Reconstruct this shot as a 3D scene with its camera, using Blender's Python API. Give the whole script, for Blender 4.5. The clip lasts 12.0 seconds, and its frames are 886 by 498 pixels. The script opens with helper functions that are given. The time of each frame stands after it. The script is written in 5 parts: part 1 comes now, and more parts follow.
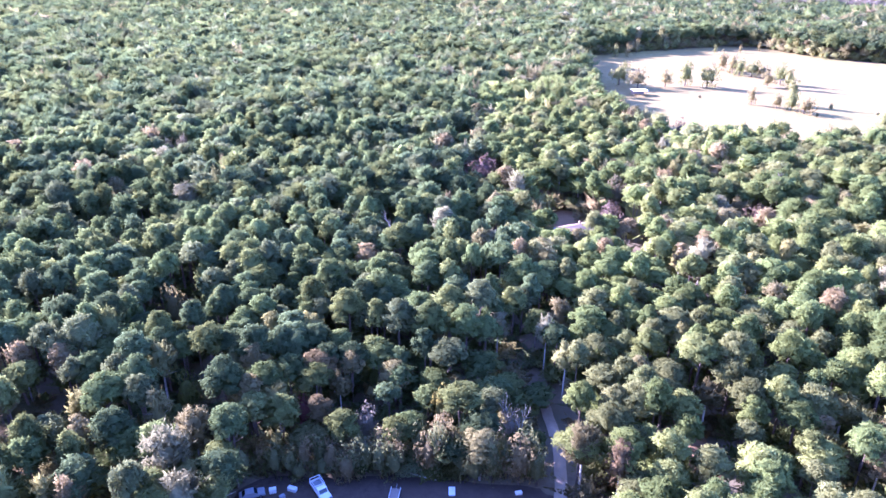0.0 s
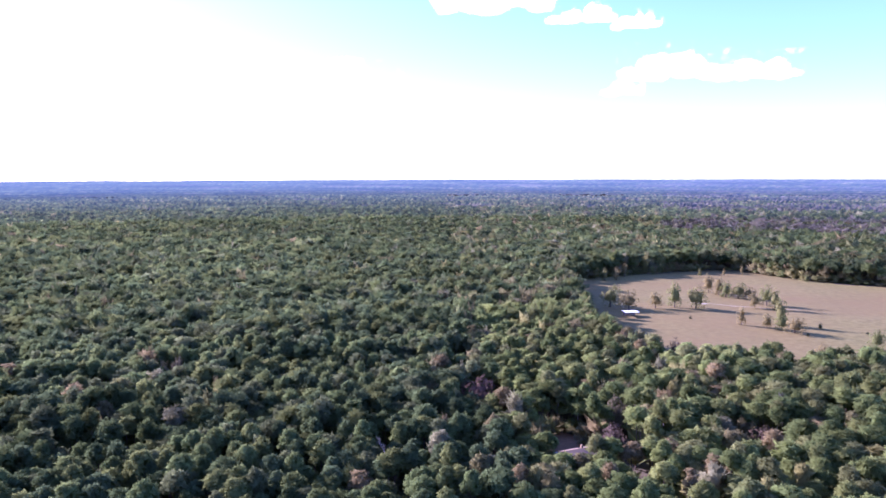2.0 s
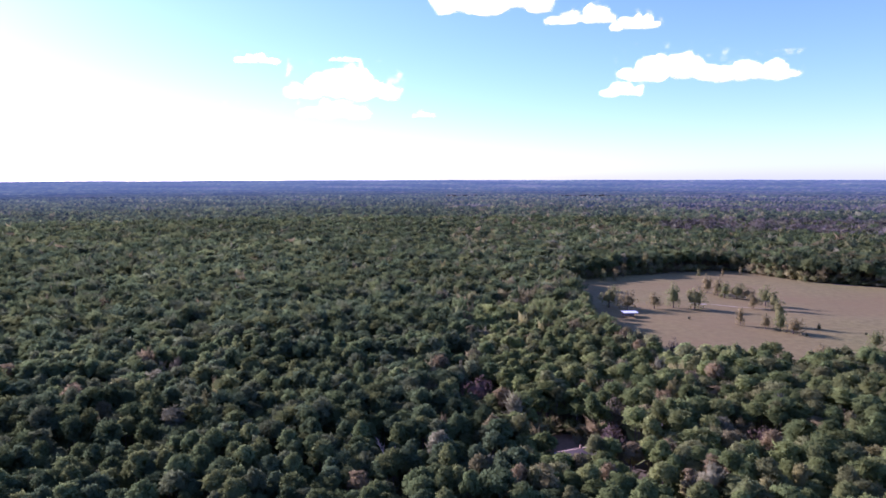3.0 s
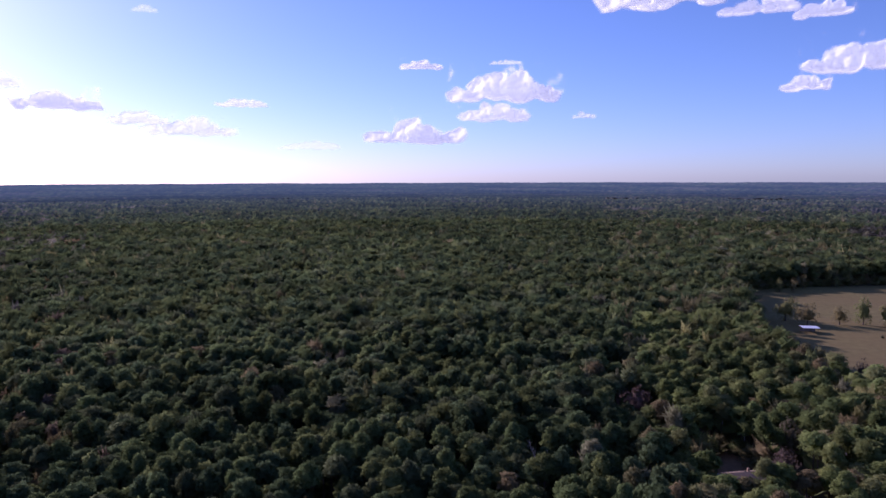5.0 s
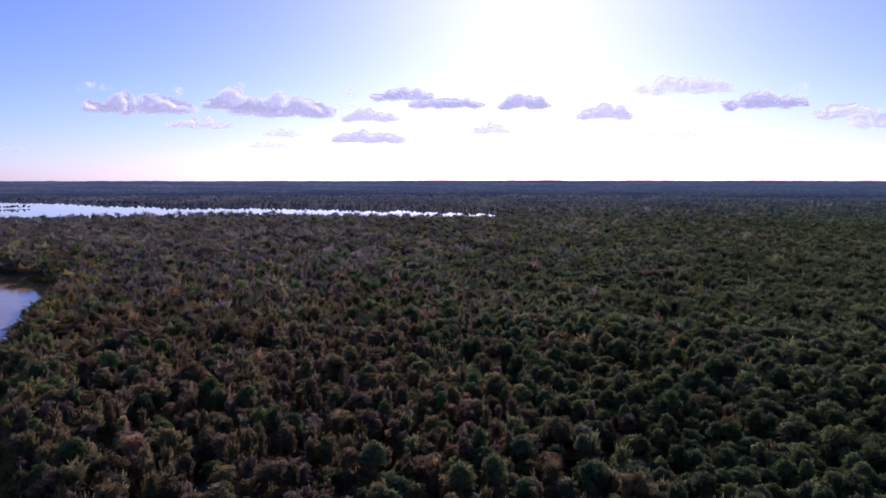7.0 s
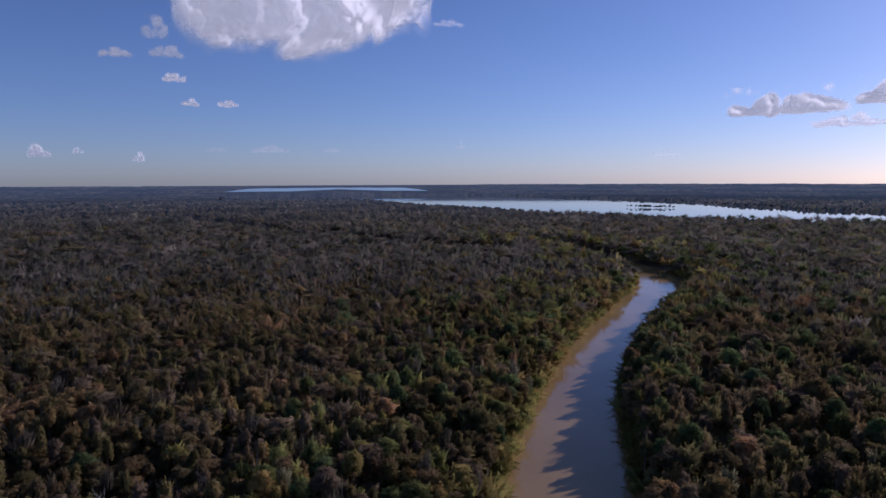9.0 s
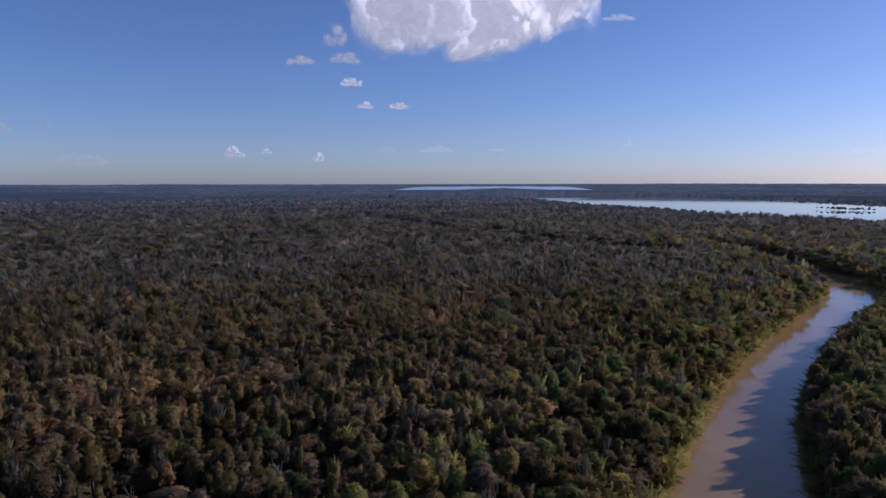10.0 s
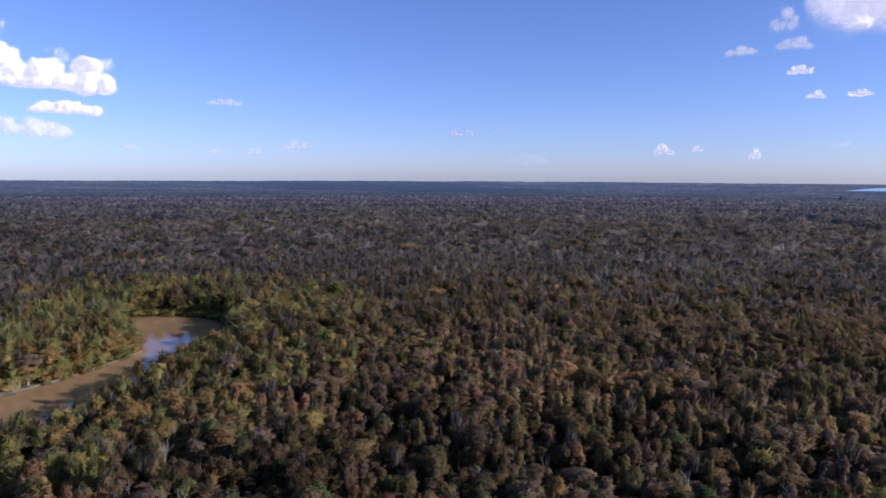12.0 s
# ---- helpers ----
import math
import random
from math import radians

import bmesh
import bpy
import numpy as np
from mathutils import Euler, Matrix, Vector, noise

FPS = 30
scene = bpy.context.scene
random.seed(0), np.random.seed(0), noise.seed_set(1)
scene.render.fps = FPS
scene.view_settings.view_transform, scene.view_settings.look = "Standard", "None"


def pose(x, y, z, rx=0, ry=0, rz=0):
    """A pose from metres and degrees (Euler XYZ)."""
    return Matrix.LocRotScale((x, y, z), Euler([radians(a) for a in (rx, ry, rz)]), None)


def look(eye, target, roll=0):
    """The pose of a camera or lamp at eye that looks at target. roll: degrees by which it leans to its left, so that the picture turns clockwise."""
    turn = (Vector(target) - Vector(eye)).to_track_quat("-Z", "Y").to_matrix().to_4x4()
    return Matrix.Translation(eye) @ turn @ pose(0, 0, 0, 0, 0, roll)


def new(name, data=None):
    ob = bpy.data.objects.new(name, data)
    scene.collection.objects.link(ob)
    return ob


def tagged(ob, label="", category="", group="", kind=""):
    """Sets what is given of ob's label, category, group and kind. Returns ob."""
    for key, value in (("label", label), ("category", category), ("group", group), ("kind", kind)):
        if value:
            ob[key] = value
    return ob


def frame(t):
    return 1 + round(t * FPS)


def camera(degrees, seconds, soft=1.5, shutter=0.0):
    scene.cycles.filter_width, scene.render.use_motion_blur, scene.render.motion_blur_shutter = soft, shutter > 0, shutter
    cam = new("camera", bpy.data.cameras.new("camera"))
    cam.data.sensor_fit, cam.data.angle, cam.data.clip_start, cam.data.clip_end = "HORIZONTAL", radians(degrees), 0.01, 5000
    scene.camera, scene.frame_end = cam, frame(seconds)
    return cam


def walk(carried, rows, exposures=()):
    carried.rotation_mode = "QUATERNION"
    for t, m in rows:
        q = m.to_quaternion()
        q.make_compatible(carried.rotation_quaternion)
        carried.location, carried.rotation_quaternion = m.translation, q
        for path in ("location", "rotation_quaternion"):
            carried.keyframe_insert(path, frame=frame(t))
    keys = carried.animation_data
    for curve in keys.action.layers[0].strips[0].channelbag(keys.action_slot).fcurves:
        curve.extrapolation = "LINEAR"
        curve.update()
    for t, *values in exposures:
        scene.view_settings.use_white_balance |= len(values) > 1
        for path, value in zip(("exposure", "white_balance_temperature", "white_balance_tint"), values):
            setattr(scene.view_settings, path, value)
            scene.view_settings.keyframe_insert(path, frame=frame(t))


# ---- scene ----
cam = camera(66.2, 12.0, soft=1.5)
EYE = (0.0, 0.0, 90.0)
# seconds, heading (clockwise from +y), tilt, lean
TURN = [
    (0.0, -0.26, -24.64, 0.05), (0.5, -0.2, -19.36, 0.0), (0.8, -0.21, -16.76, 0.14), (1.0, -0.14, -10.86, -0.23),
    (1.5, -0.04, -7.03, -0.31), (2.0, 0.08, -6.14, -0.17), (2.5, 0.22, -6.14, -0.14), (4.3, -2.17, -5.93, -0.3),
    (4.5, -3.71, -5.92, -0.21), (5.0, -13.0, -5.88, -0.19), (5.5, -26.0, -5.94, -0.18), (6.0, -40.55, -6.05, -0.07),
    (6.5, -53.58, -6.04, -0.12), (7.0, -67.1, -6.08, 0.01), (7.5, -79.94, -6.09, 0.0), (7.7, -85.71, -6.04, -0.09),
    (9.3, -122.24, -5.79, -0.25), (9.5, -125.05, -5.83, -0.26), (10.0, -130.82, -5.81, -0.11), (10.5, -137.24, -5.84, -0.08),
    (11.0, -146.36, -5.86, 0.07), (11.5, -156.1, -5.91, 0.21), (12.0, -165.5, -6.0, 0.25),
]


def heading(az, el):
    a, e = radians(az), radians(el)
    return Vector((math.sin(a) * math.cos(e), math.cos(a) * math.cos(e), math.sin(e)))


walk(cam, [(t, look(EYE, Vector(EYE) + heading(a, e), r)) for t, a, e, r in TURN],
     exposures=[(0.0, 3.76, 4850, 55), (1.0, 3.28, 4890, 56), (1.5, 2.74, 4940, 57), (2.0, 2.14, 4980, 57), (2.5, 1.72, 4980, 57), (4.3, 0.56, 5140, 53), (5.0, 0.28, 5160, 52), (5.6, 0.36, 5140, 53),
                (6.5, 0.18, 5150, 53), (7.7, -0.28, 5220, 45), (9.3, -0.42, 5310, 34), (10.5, 0.02, 5310, 32), (12.0, 0.43, 5300, 37)])


# ---- world and sun ----
SUN_AZ, SUN_EL = -60.0, 21.5
world = bpy.data.worlds.new("sky")
world.use_nodes = True
scene.world = world
wt = world.node_tree
sky = wt.nodes.new("ShaderNodeTexSky")
sky.sky_type, sky.sun_disc = "NISHITA", False
sky.sun_elevation, sky.sun_rotation = radians(SUN_EL), radians(SUN_AZ)
sky.air_density, sky.dust_density, sky.ozone_density = 0.8, 0.4, 3.4
wt.links.new(sky.outputs[0], wt.nodes["Background"].inputs[0])
wt.nodes["Background"].inputs[1].default_value = 0.096

sun = new("sun", bpy.data.lights.new("sun", "SUN"))
sun.data.energy, sun.data.angle, sun.data.color = 3.8, radians(0.6), (1.0, 0.9, 0.76)
sun.matrix_world = look(heading(SUN_AZ, SUN_EL) * 300, (0, 0, 0))


# ---- materials ----
class Nodes:
    """A short hand for node trees."""

    def __init__(self, name):
        self.mat = bpy.data.materials.new(name)
        self.mat.use_nodes = True
        self.t = self.mat.node_tree
        self.out = self.t.nodes["Material Output"]
        self.bsdf = self.t.nodes["Principled BSDF"]

    def add(self, kind, **given):
        n = self.t.nodes.new(kind)
        for k, v in given.items():
            if k in n.inputs:
                n.inputs[k].default_value = v
        return n

    def link(self, a, b):
        self.t.links.new(a, b)

    def noise(self, scale, detail=4.0, coord=None, rough=0.55):
        n = self.add("ShaderNodeTexNoise", Scale=scale, Detail=detail, Roughness=rough)
        if coord:
            self.link(coord, n.inputs["Vector"])
        return n.outputs["Fac"]

    def ramp(self, fac, *stops):
        n = self.t.nodes.new("ShaderNodeValToRGB")
        e = n.color_ramp.elements
        while len(e) < len(stops):
            e.new(0.5)
        for el, (p, c) in zip(e, stops):
            el.position, el.color = p, (*c, 1)
        self.link(fac, n.inputs[0])
        return n.outputs[0]

    def scale(self, fac, lo, hi):
        n = self.t.nodes.new("ShaderNodeMapRange")
        n.inputs["From Min"].default_value, n.inputs["From Max"].default_value = 0.25, 0.75
        n.inputs["To Min"].default_value, n.inputs["To Max"].default_value = lo, hi
        self.link(fac, n.inputs["Value"])
        return n.outputs[0]

    def mul(self, colour, fac):
        n = self.t.nodes.new("ShaderNodeVectorMath")
        n.operation = "SCALE"
        self.link(colour, n.inputs[0])
        self.link(fac, n.inputs["Scale"])
        return n.outputs[0]

    def mix(self, fac, a, b):
        n = self.t.nodes.new("ShaderNodeMix")
        n.data_type = "RGBA"
        self.link(fac, n.inputs[0])
        for v, s in ((a, n.inputs[6]), (b, n.inputs[7])):
            if isinstance(v, tuple):
                s.default_value = (*v, 1)
            else:
                self.link(v, s)
        return n.outputs[2]

    def bump(self, fac, strength, distance):
        n = self.add("ShaderNodeBump", Strength=strength, Distance=distance)
        self.link(fac, n.inputs["Height"])
        self.link(n.outputs[0], self.bsdf.inputs["Normal"])

    def place(self):
        return self.t.nodes.new("ShaderNodeNewGeometry").outputs["Position"]

    def set(self, colour=None, rough=0.7, spec=0.3, metal=0.0):
        if isinstance(colour, tuple):
            self.bsdf.inputs["Base Color"].default_value = (*colour, 1)
        elif colour is not None:
            self.link(colour, self.bsdf.inputs["Base Color"])
        self.bsdf.inputs["Roughness"].default_value = rough
        self.bsdf.inputs["Specular IOR Level"].default_value = spec
        self.bsdf.inputs["Metallic"].default_value = metal
        return self.mat


# haze painted into the distant woods as bluish emission, from this many metres on
HAZE_FROM, HAZE_DEPTH, HAZE_GLOW = 1250.0, 2100.0, (0.052, 0.077, 0.11)


def leaf_material(name, per_object, haze_from=None):
    """Foliage: the outer clumps (attribute cut = 1) are broken up into sprays with gaps between."""
    n = Nodes(name)
    if per_object:
        tint = n.t.nodes.new("ShaderNodeObjectInfo").outputs["Color"]
    else:
        a = n.t.nodes.new("ShaderNodeAttribute")
        a.attribute_name = "tint"
        tint = a.outputs["Color"]
    geo = n.t.nodes.new("ShaderNodeNewGeometry")
    colour = n.mul(tint, n.scale(geo.outputs["Random Per Island"], 0.86, 1.16))
    grain = n.noise(1.3, 5.0, geo.outputs["Position"], 0.7)
    colour = n.mul(colour, n.scale(grain, 0.78, 1.24))
    n.set(colour, 0.9, 0.0)
    n.bump(n.noise(1.7, 4.0, geo.outputs["Position"], 0.7), 0.7, 0.4)
    see = n.add("ShaderNodeBsdfTranslucent")
    n.link(colour, see.inputs["Color"])
    m = n.add("ShaderNodeMixShader", Fac=0.5)
    n.link(n.bsdf.outputs[0], m.inputs[1])
    n.link(see.outputs[0], m.inputs[2])
    spray = n.noise(3.0, 4.0, geo.outputs["Position"], 0.65)
    gap = n.t.nodes.new("ShaderNodeMath")
    gap.operation = "LESS_THAN"
    n.link(spray, gap.inputs[0])
    gap.inputs[1].default_value = 0.495
    cut = n.t.nodes.new("ShaderNodeAttribute")
    cut.attribute_name = "cut"
    hole = n.t.nodes.new("ShaderNodeMath")
    hole.operation = "MULTIPLY"
    n.link(gap.outputs[0], hole.inputs[0])
    n.link(cut.outputs["Fac"], hole.inputs[1])
    clear = n.add("ShaderNodeBsdfTransparent")
    last = n.t.nodes.new("ShaderNodeMixShader")
    n.link(hole.outputs[0], last.inputs[0])
    n.link(m.outputs[0], last.inputs[1])
    n.link(clear.outputs[0], last.inputs[2])
    n.link(last.outputs[0], n.out.inputs["Surface"])
    # painted haze: the leaves themselves emit more with distance
    if haze_from:
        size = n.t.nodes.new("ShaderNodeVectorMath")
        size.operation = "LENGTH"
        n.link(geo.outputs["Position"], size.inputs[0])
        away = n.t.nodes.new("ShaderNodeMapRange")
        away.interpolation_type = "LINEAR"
        away.inputs["From Min"].default_value, away.inputs["From Max"].default_value = haze_from - 400, haze_from + 2 * HAZE_DEPTH
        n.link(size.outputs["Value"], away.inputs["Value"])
        n.bsdf.inputs["Emission Color"].default_value = (*HAZE_GLOW, 1)
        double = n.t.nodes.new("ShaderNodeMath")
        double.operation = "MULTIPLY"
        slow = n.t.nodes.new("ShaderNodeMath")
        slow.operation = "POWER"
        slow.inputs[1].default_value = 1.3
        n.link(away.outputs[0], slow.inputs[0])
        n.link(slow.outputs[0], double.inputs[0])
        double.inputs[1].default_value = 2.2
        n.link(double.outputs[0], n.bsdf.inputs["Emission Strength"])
    return n.mat


def bark_material(name, a, b):
    n = Nodes(name)
    p = n.place()
    n.bump(n.noise(6.0, 5.0, p), 0.6, 0.05)
    return n.set(n.ramp(n.noise(3.0, 6.0, p), (0.3, a), (0.7, b)), 0.9, 0.1)


def mottled(name, a, b, c, fine, broad, rough=0.9, relief=0.1, spec=0.15, metal=0.0):
    n = Nodes(name)
    p = n.place()
    small = n.ramp(n.noise(fine, 6.0, p, 0.65), (0.32, a), (0.68, b))
    colour = n.mix(n.scale(n.noise(broad, 3.0, p), 0.0, 1.0), small, c)
    n.bump(n.noise(fine * 2, 4.0, p), 0.5, relief)
    return n.set(colour, rough, spec, metal)


def water_material(name, deep, silt, wave, rough, chop=0.12):
    n = Nodes(name)
    p = n.place()
    stretch = n.add("ShaderNodeMapping")
    stretch.inputs["Scale"].default_value = (1.0, 1.6, 1.0)
    n.link(p, stretch.inputs["Vector"])
    n.bump(n.noise(wave, 5.0, stretch.outputs[0]), chop, 0.12)
    colour = n.ramp(n.noise(0.02, 4.0, p), (0.35, deep), (0.65, silt))
    n.set(colour, rough, 0.5)
    n.bsdf.inputs["IOR"].default_value = 1.33
    return n.mat


LEAF, LEAF_THING = leaf_material("foliage", False), leaf_material("foliage_single", True)
BARK = bark_material("pine_bark", (0.07, 0.05, 0.04), (0.17, 0.13, 0.1))
PALE_BARK = bark_material("pale_bark", (0.3, 0.27, 0.23), (0.5, 0.46, 0.4))
SNAG = bark_material("bleached_wood", (0.24, 0.21, 0.18), (0.36, 0.33, 0.29))
LITTER = mottled("forest_floor", (0.12, 0.09, 0.06), (0.2, 0.15, 0.1), (0.11, 0.1, 0.055), 0.6, 0.05)
HAY = mottled("dry_grass", (0.14, 0.118, 0.034), (0.245, 0.205, 0.066), (0.2, 0.134, 0.05), 0.22, 0.01, 0.95, 0.3)
DIRT = mottled("sandy_dirt", (0.31, 0.24, 0.165), (0.42, 0.33, 0.24), (0.25, 0.19, 0.13), 0.8, 0.12)
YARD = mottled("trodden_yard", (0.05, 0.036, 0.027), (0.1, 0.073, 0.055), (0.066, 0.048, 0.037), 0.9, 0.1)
RED_DIRT = mottled("red_clay", (0.19, 0.11, 0.055), (0.3, 0.18, 0.095), (0.22, 0.13, 0.065), 0.7, 0.15)
SAND = mottled("river_sand", (0.17, 0.14, 0.075), (0.27, 0.22, 0.13), (0.13, 0.125, 0.045), 0.9, 0.12)
PALE_SAND = mottled("pale_sand", (0.32, 0.27, 0.17), (0.42, 0.36, 0.24), (0.28, 0.22, 0.12), 0.7, 0.12)
RIVER = water_material("muddy_water", (0.31, 0.195, 0.075), (0.39, 0.255, 0.105), 0.5, 0.06)
LAKE = water_material("lake_water", (0.05, 0.06, 0.065), (0.09, 0.095, 0.09), 0.25, 0.04, 0.012)
WHITE_METAL = mottled("white_roof_metal", (0.72, 0.73, 0.75), (0.82, 0.82, 0.83), (0.66, 0.66, 0.67), 1.2, 0.3, 0.65, 0.01, 0.3)
BROWN_ROOF = mottled("brown_shingle", (0.27, 0.18, 0.11), (0.41, 0.29, 0.19), (0.33, 0.22, 0.14), 2.5, 0.4, 0.85, 0.03)
WHITE_PAINT = mottled("white_paint", (0.72, 0.72, 0.72), (0.82, 0.82, 0.82), (0.68, 0.68, 0.67), 1.5, 0.4, 0.5, 0.01)
GREY_PAINT = mottled("grey_paint", (0.2, 0.21, 0.23), (0.28, 0.29, 0.31), (0.24, 0.24, 0.25), 1.5, 0.4, 0.4, 0.005, 0.5)
WOOD = mottled("grey_wood", (0.2, 0.16, 0.13), (0.33, 0.28, 0.23), (0.25, 0.2, 0.17), 3.0, 0.5, 0.85, 0.02)
RUBBER = Nodes("black_rubber").set((0.02, 0.02, 0.02), 0.8, 0.2)
GLASS = Nodes("dark_glass").set((0.02, 0.025, 0.03), 0.06, 0.6)


def cloud_material():
    """White vapour: the thin rim lets the light through, the thick body throws it back."""
    n = Nodes("cloud")
    p = n.place()
    thick = n.t.nodes.new("ShaderNodeAttribute")
    thick.attribute_name = "cut"
    n.set(n.ramp(n.noise(0.012, 5.0, p), (0.3, (0.54, 0.54, 0.54)), (0.7, (0.72, 0.72, 0.72))), 1.0, 0.0)
    n.bump(n.noise(0.012, 4.0, p, 0.6), 0.3, 12.0)
    # emission added to imitate sunlight scattered out of the droplets on every side
    glow = n.add("ShaderNodeEmission", Strength=0.27)
    glow.inputs["Color"].default_value = (0.98, 0.97, 0.88, 1)
    see = n.add("ShaderNodeBsdfTranslucent")
    see.inputs["Color"].default_value = (0.93, 0.93, 0.93, 1)
    m = n.t.nodes.new("ShaderNodeMixShader")
    share = n.t.nodes.new("ShaderNodeMapRange")
    share.inputs["To Min"].default_value, share.inputs["To Max"].default_value = 0.68, 0.42
    n.link(thick.outputs["Fac"], share.inputs["Value"])
    n.link(share.outputs[0], m.inputs[0])
    n.link(n.bsdf.outputs[0], m.inputs[1])
    n.link(see.outputs[0], m.inputs[2])
    clear = n.add("ShaderNodeBsdfTransparent")
    last = n.t.nodes.new("ShaderNodeMixShader")
    # front and back of a cloud lie one behind the other, so each stops a part of the light
    half = n.t.nodes.new("ShaderNodeMath")
    half.operation = "POWER"
    n.link(thick.outputs["Fac"], half.inputs[0])
    half.inputs[1].default_value = 1.9
    n.link(half.outputs[0], last.inputs[0])
    both = n.t.nodes.new("ShaderNodeAddShader")
    n.link(m.outputs[0], both.inputs[0])
    n.link(glow.outputs[0], both.inputs[1])
    n.link(clear.outputs[0], last.inputs[1])
    n.link(both.outputs[0], last.inputs[2])
    n.link(last.outputs[0], n.out.inputs["Surface"])
    n.mat.use_transparent_shadow = True
    return n.mat


CLOUD = cloud_material()
LEAF_HAZE_GLOW = leaf_material("foliage_haze_glow", False, HAZE_FROM)


# ---- mesh helpers ----
def mesh(name, verts, faces, material, tint=None, smooth=False, cut=None, bulge=None):
    """verts (n, 3); faces: an int array (m, k) or a list of such arrays."""
    me = bpy.data.meshes.new(name)
    faces = [np.asarray(f, np.int32) for f in (faces if isinstance(faces, list) else [faces]) if len(f)]
    loops = np.concatenate([f.ravel() for f in faces])
    sizes = np.concatenate([np.full(len(f), f.shape[1], np.int32) for f in faces])
    me.vertices.add(len(verts))
    me.vertices.foreach_set("co", np.ascontiguousarray(verts, np.float32).ravel())
    me.loops.add(len(loops))
    me.loops.foreach_set("vertex_index", loops)
    me.polygons.add(len(sizes))
    me.polygons.foreach_set("loop_start", np.concatenate(([0], np.cumsum(sizes)[:-1])).astype(np.int32))
    me.polygons.foreach_set("use_smooth", np.full(len(sizes), smooth or bulge is not None))
    if tint is not None:
        a = me.attributes.new("tint", "FLOAT_COLOR", "POINT")
        rgba = np.ones((len(verts), 4), np.float32)
        rgba[:, :3] = tint
        a.data.foreach_set("color", rgba.ravel())
    if cut is not None:
        a = me.attributes.new("cut", "FLOAT", "POINT")
        a.data.foreach_set("value", np.ascontiguousarray(cut, np.float32))
    me.materials.append(material)
    me.update()
    me.validate()
    if bulge is not None:
        # foliage shades as rounded masses
        a = me.attributes.new("custom_normal", "FLOAT_VECTOR", "POINT")
        a.data.foreach_set("vector", np.ascontiguousarray(bulge, np.float32).ravel())
    return me


def part(name, bm, material, parent=None, label=""):
    me = bpy.data.meshes.new(name)
    bm.to_mesh(me)
    bm.free()
    me.materials.append(material)
    ob = new(name, me)
    ob.parent = parent
    return tagged(ob, label)


def box(bm, x0, x1, y0, y1, z0, z1, bevel=0.0):
    made = bmesh.ops.create_cube(bm, size=1)["verts"]
    for v in made:
        v.co = Vector((x0 + (v.co.x + .5) * (x1 - x0), y0 + (v.co.y + .5) * (y1 - y0), z0 + (v.co.z + .5) * (z1 - z0)))
    if bevel:
        edges = list({e for v in made for e in v.link_edges})
        bmesh.ops.bevel(bm, geom=edges, offset=bevel, segments=2, affect="EDGES", profile=0.6)
    return bm


def prism(bm, outline, y0, y1):
    """An outline in x and z, drawn out from y0 to y1."""
    a = [bm.verts.new((x, y0, z)) for x, z in outline]
    b = [bm.verts.new((x, y1, z)) for x, z in outline]
    bm.faces.new(a), bm.faces.new(b[::-1])
    for i in range(len(a)):
        j = (i + 1) % len(a)
        bm.faces.new((a[j], a[i], b[i], b[j]))
    bmesh.ops.recalc_face_normals(bm, faces=bm.faces)
    return bm


def chaikin(points, times=2, closed=True):
    p = np.asarray(points, float)
    for _ in range(times):
        q = np.roll(p, -1, 0) if closed else p[1:]
        o = p if closed else p[:-1]
        mid = np.stack([o * .75 + q * .25, o * .25 + q * .75], 1).reshape(-1, 2)
        p = mid if closed else np.concatenate([p[:1], mid, p[-1:]])
    return p


def distance(points, poly, closed=True):
    """Distance from points to an outline, negative inside a closed one."""
    a = poly if closed else poly[:-1]
    b = np.roll(poly, -1, 0) if closed else poly[1:]
    d = np.full(len(points), 1e9)
    inside = np.zeros(len(points), bool)
    x, y = points[:, 0], points[:, 1]
    for (ax, ay), (bx, by) in zip(a, b):
        ex, ey = bx - ax, by - ay
        t = np.clip(((x - ax) * ex + (y - ay) * ey) / (ex * ex + ey * ey + 1e-9), 0, 1)
        d = np.minimum(d, np.hypot(x - ax - t * ex, y - ay - t * ey))
        if abs(ey) > 1e-9:
            cross = (ay > y) != (by > y)
            inside ^= cross & (x < ax + (y - ay) / ey * ex)
    return np.where(inside, -d, d) if closed else d


def wave_noise(p, size, seed=0, octaves=3):
    """Smooth noise in -1..1 over the plan."""
    g = np.random.RandomState(seed)
    out, amp, tot = np.zeros(len(p)), 1.0, 0.0
    for o in range(octaves):
        for _ in range(4):
            a, ph = g.uniform(0, 6.283), g.uniform(0, 6.283)
            k = 6.283 / (size * g.uniform(.7, 1.4)) * 2 ** o
            out += amp * np.sin((p[:, 0] * np.cos(a) + p[:, 1] * np.sin(a)) * k + ph) * .5
        tot += amp
        amp *= .55
    return np.clip(out / tot, -1, 1)


# ---- the plan ----
RIVER_PLAN = chaikin([
    # far reach, its south bank, then the loop below the viewer out to the east
    (-900, -350), (-770, -215), (-660, -138), (-604, -118), (-426, -113), (-361, -109), (-288, -98), (-229, -87), (-190, -78), (-150, -66), (-90, -60),
    (-20, -62), (60, -85), (120, -130), (140, -185), (120, -222), (84, -234), (70, -247), (57, -272), (44, -322), (24, -368), (20, -425), (38, -460), (70, -473), (95, -466),
    # the far bank, round the wooded point and back
    (86, -440), (76, -405), (65, -374), (74, -354), (88, -332), (112, -304), (160, -280), (205, -230), (200, -150), (160, -85), (90, -40), (0, -22), (-90, -25),
    (-150, -23), (-180, -30), (-212, -40), (-253, -52), (-303, -64.5), (-415, -74), (-510, -71), (-590, -68), (-650, -80), (-720, -120), (-800, -180), (-930, -310)], 2)
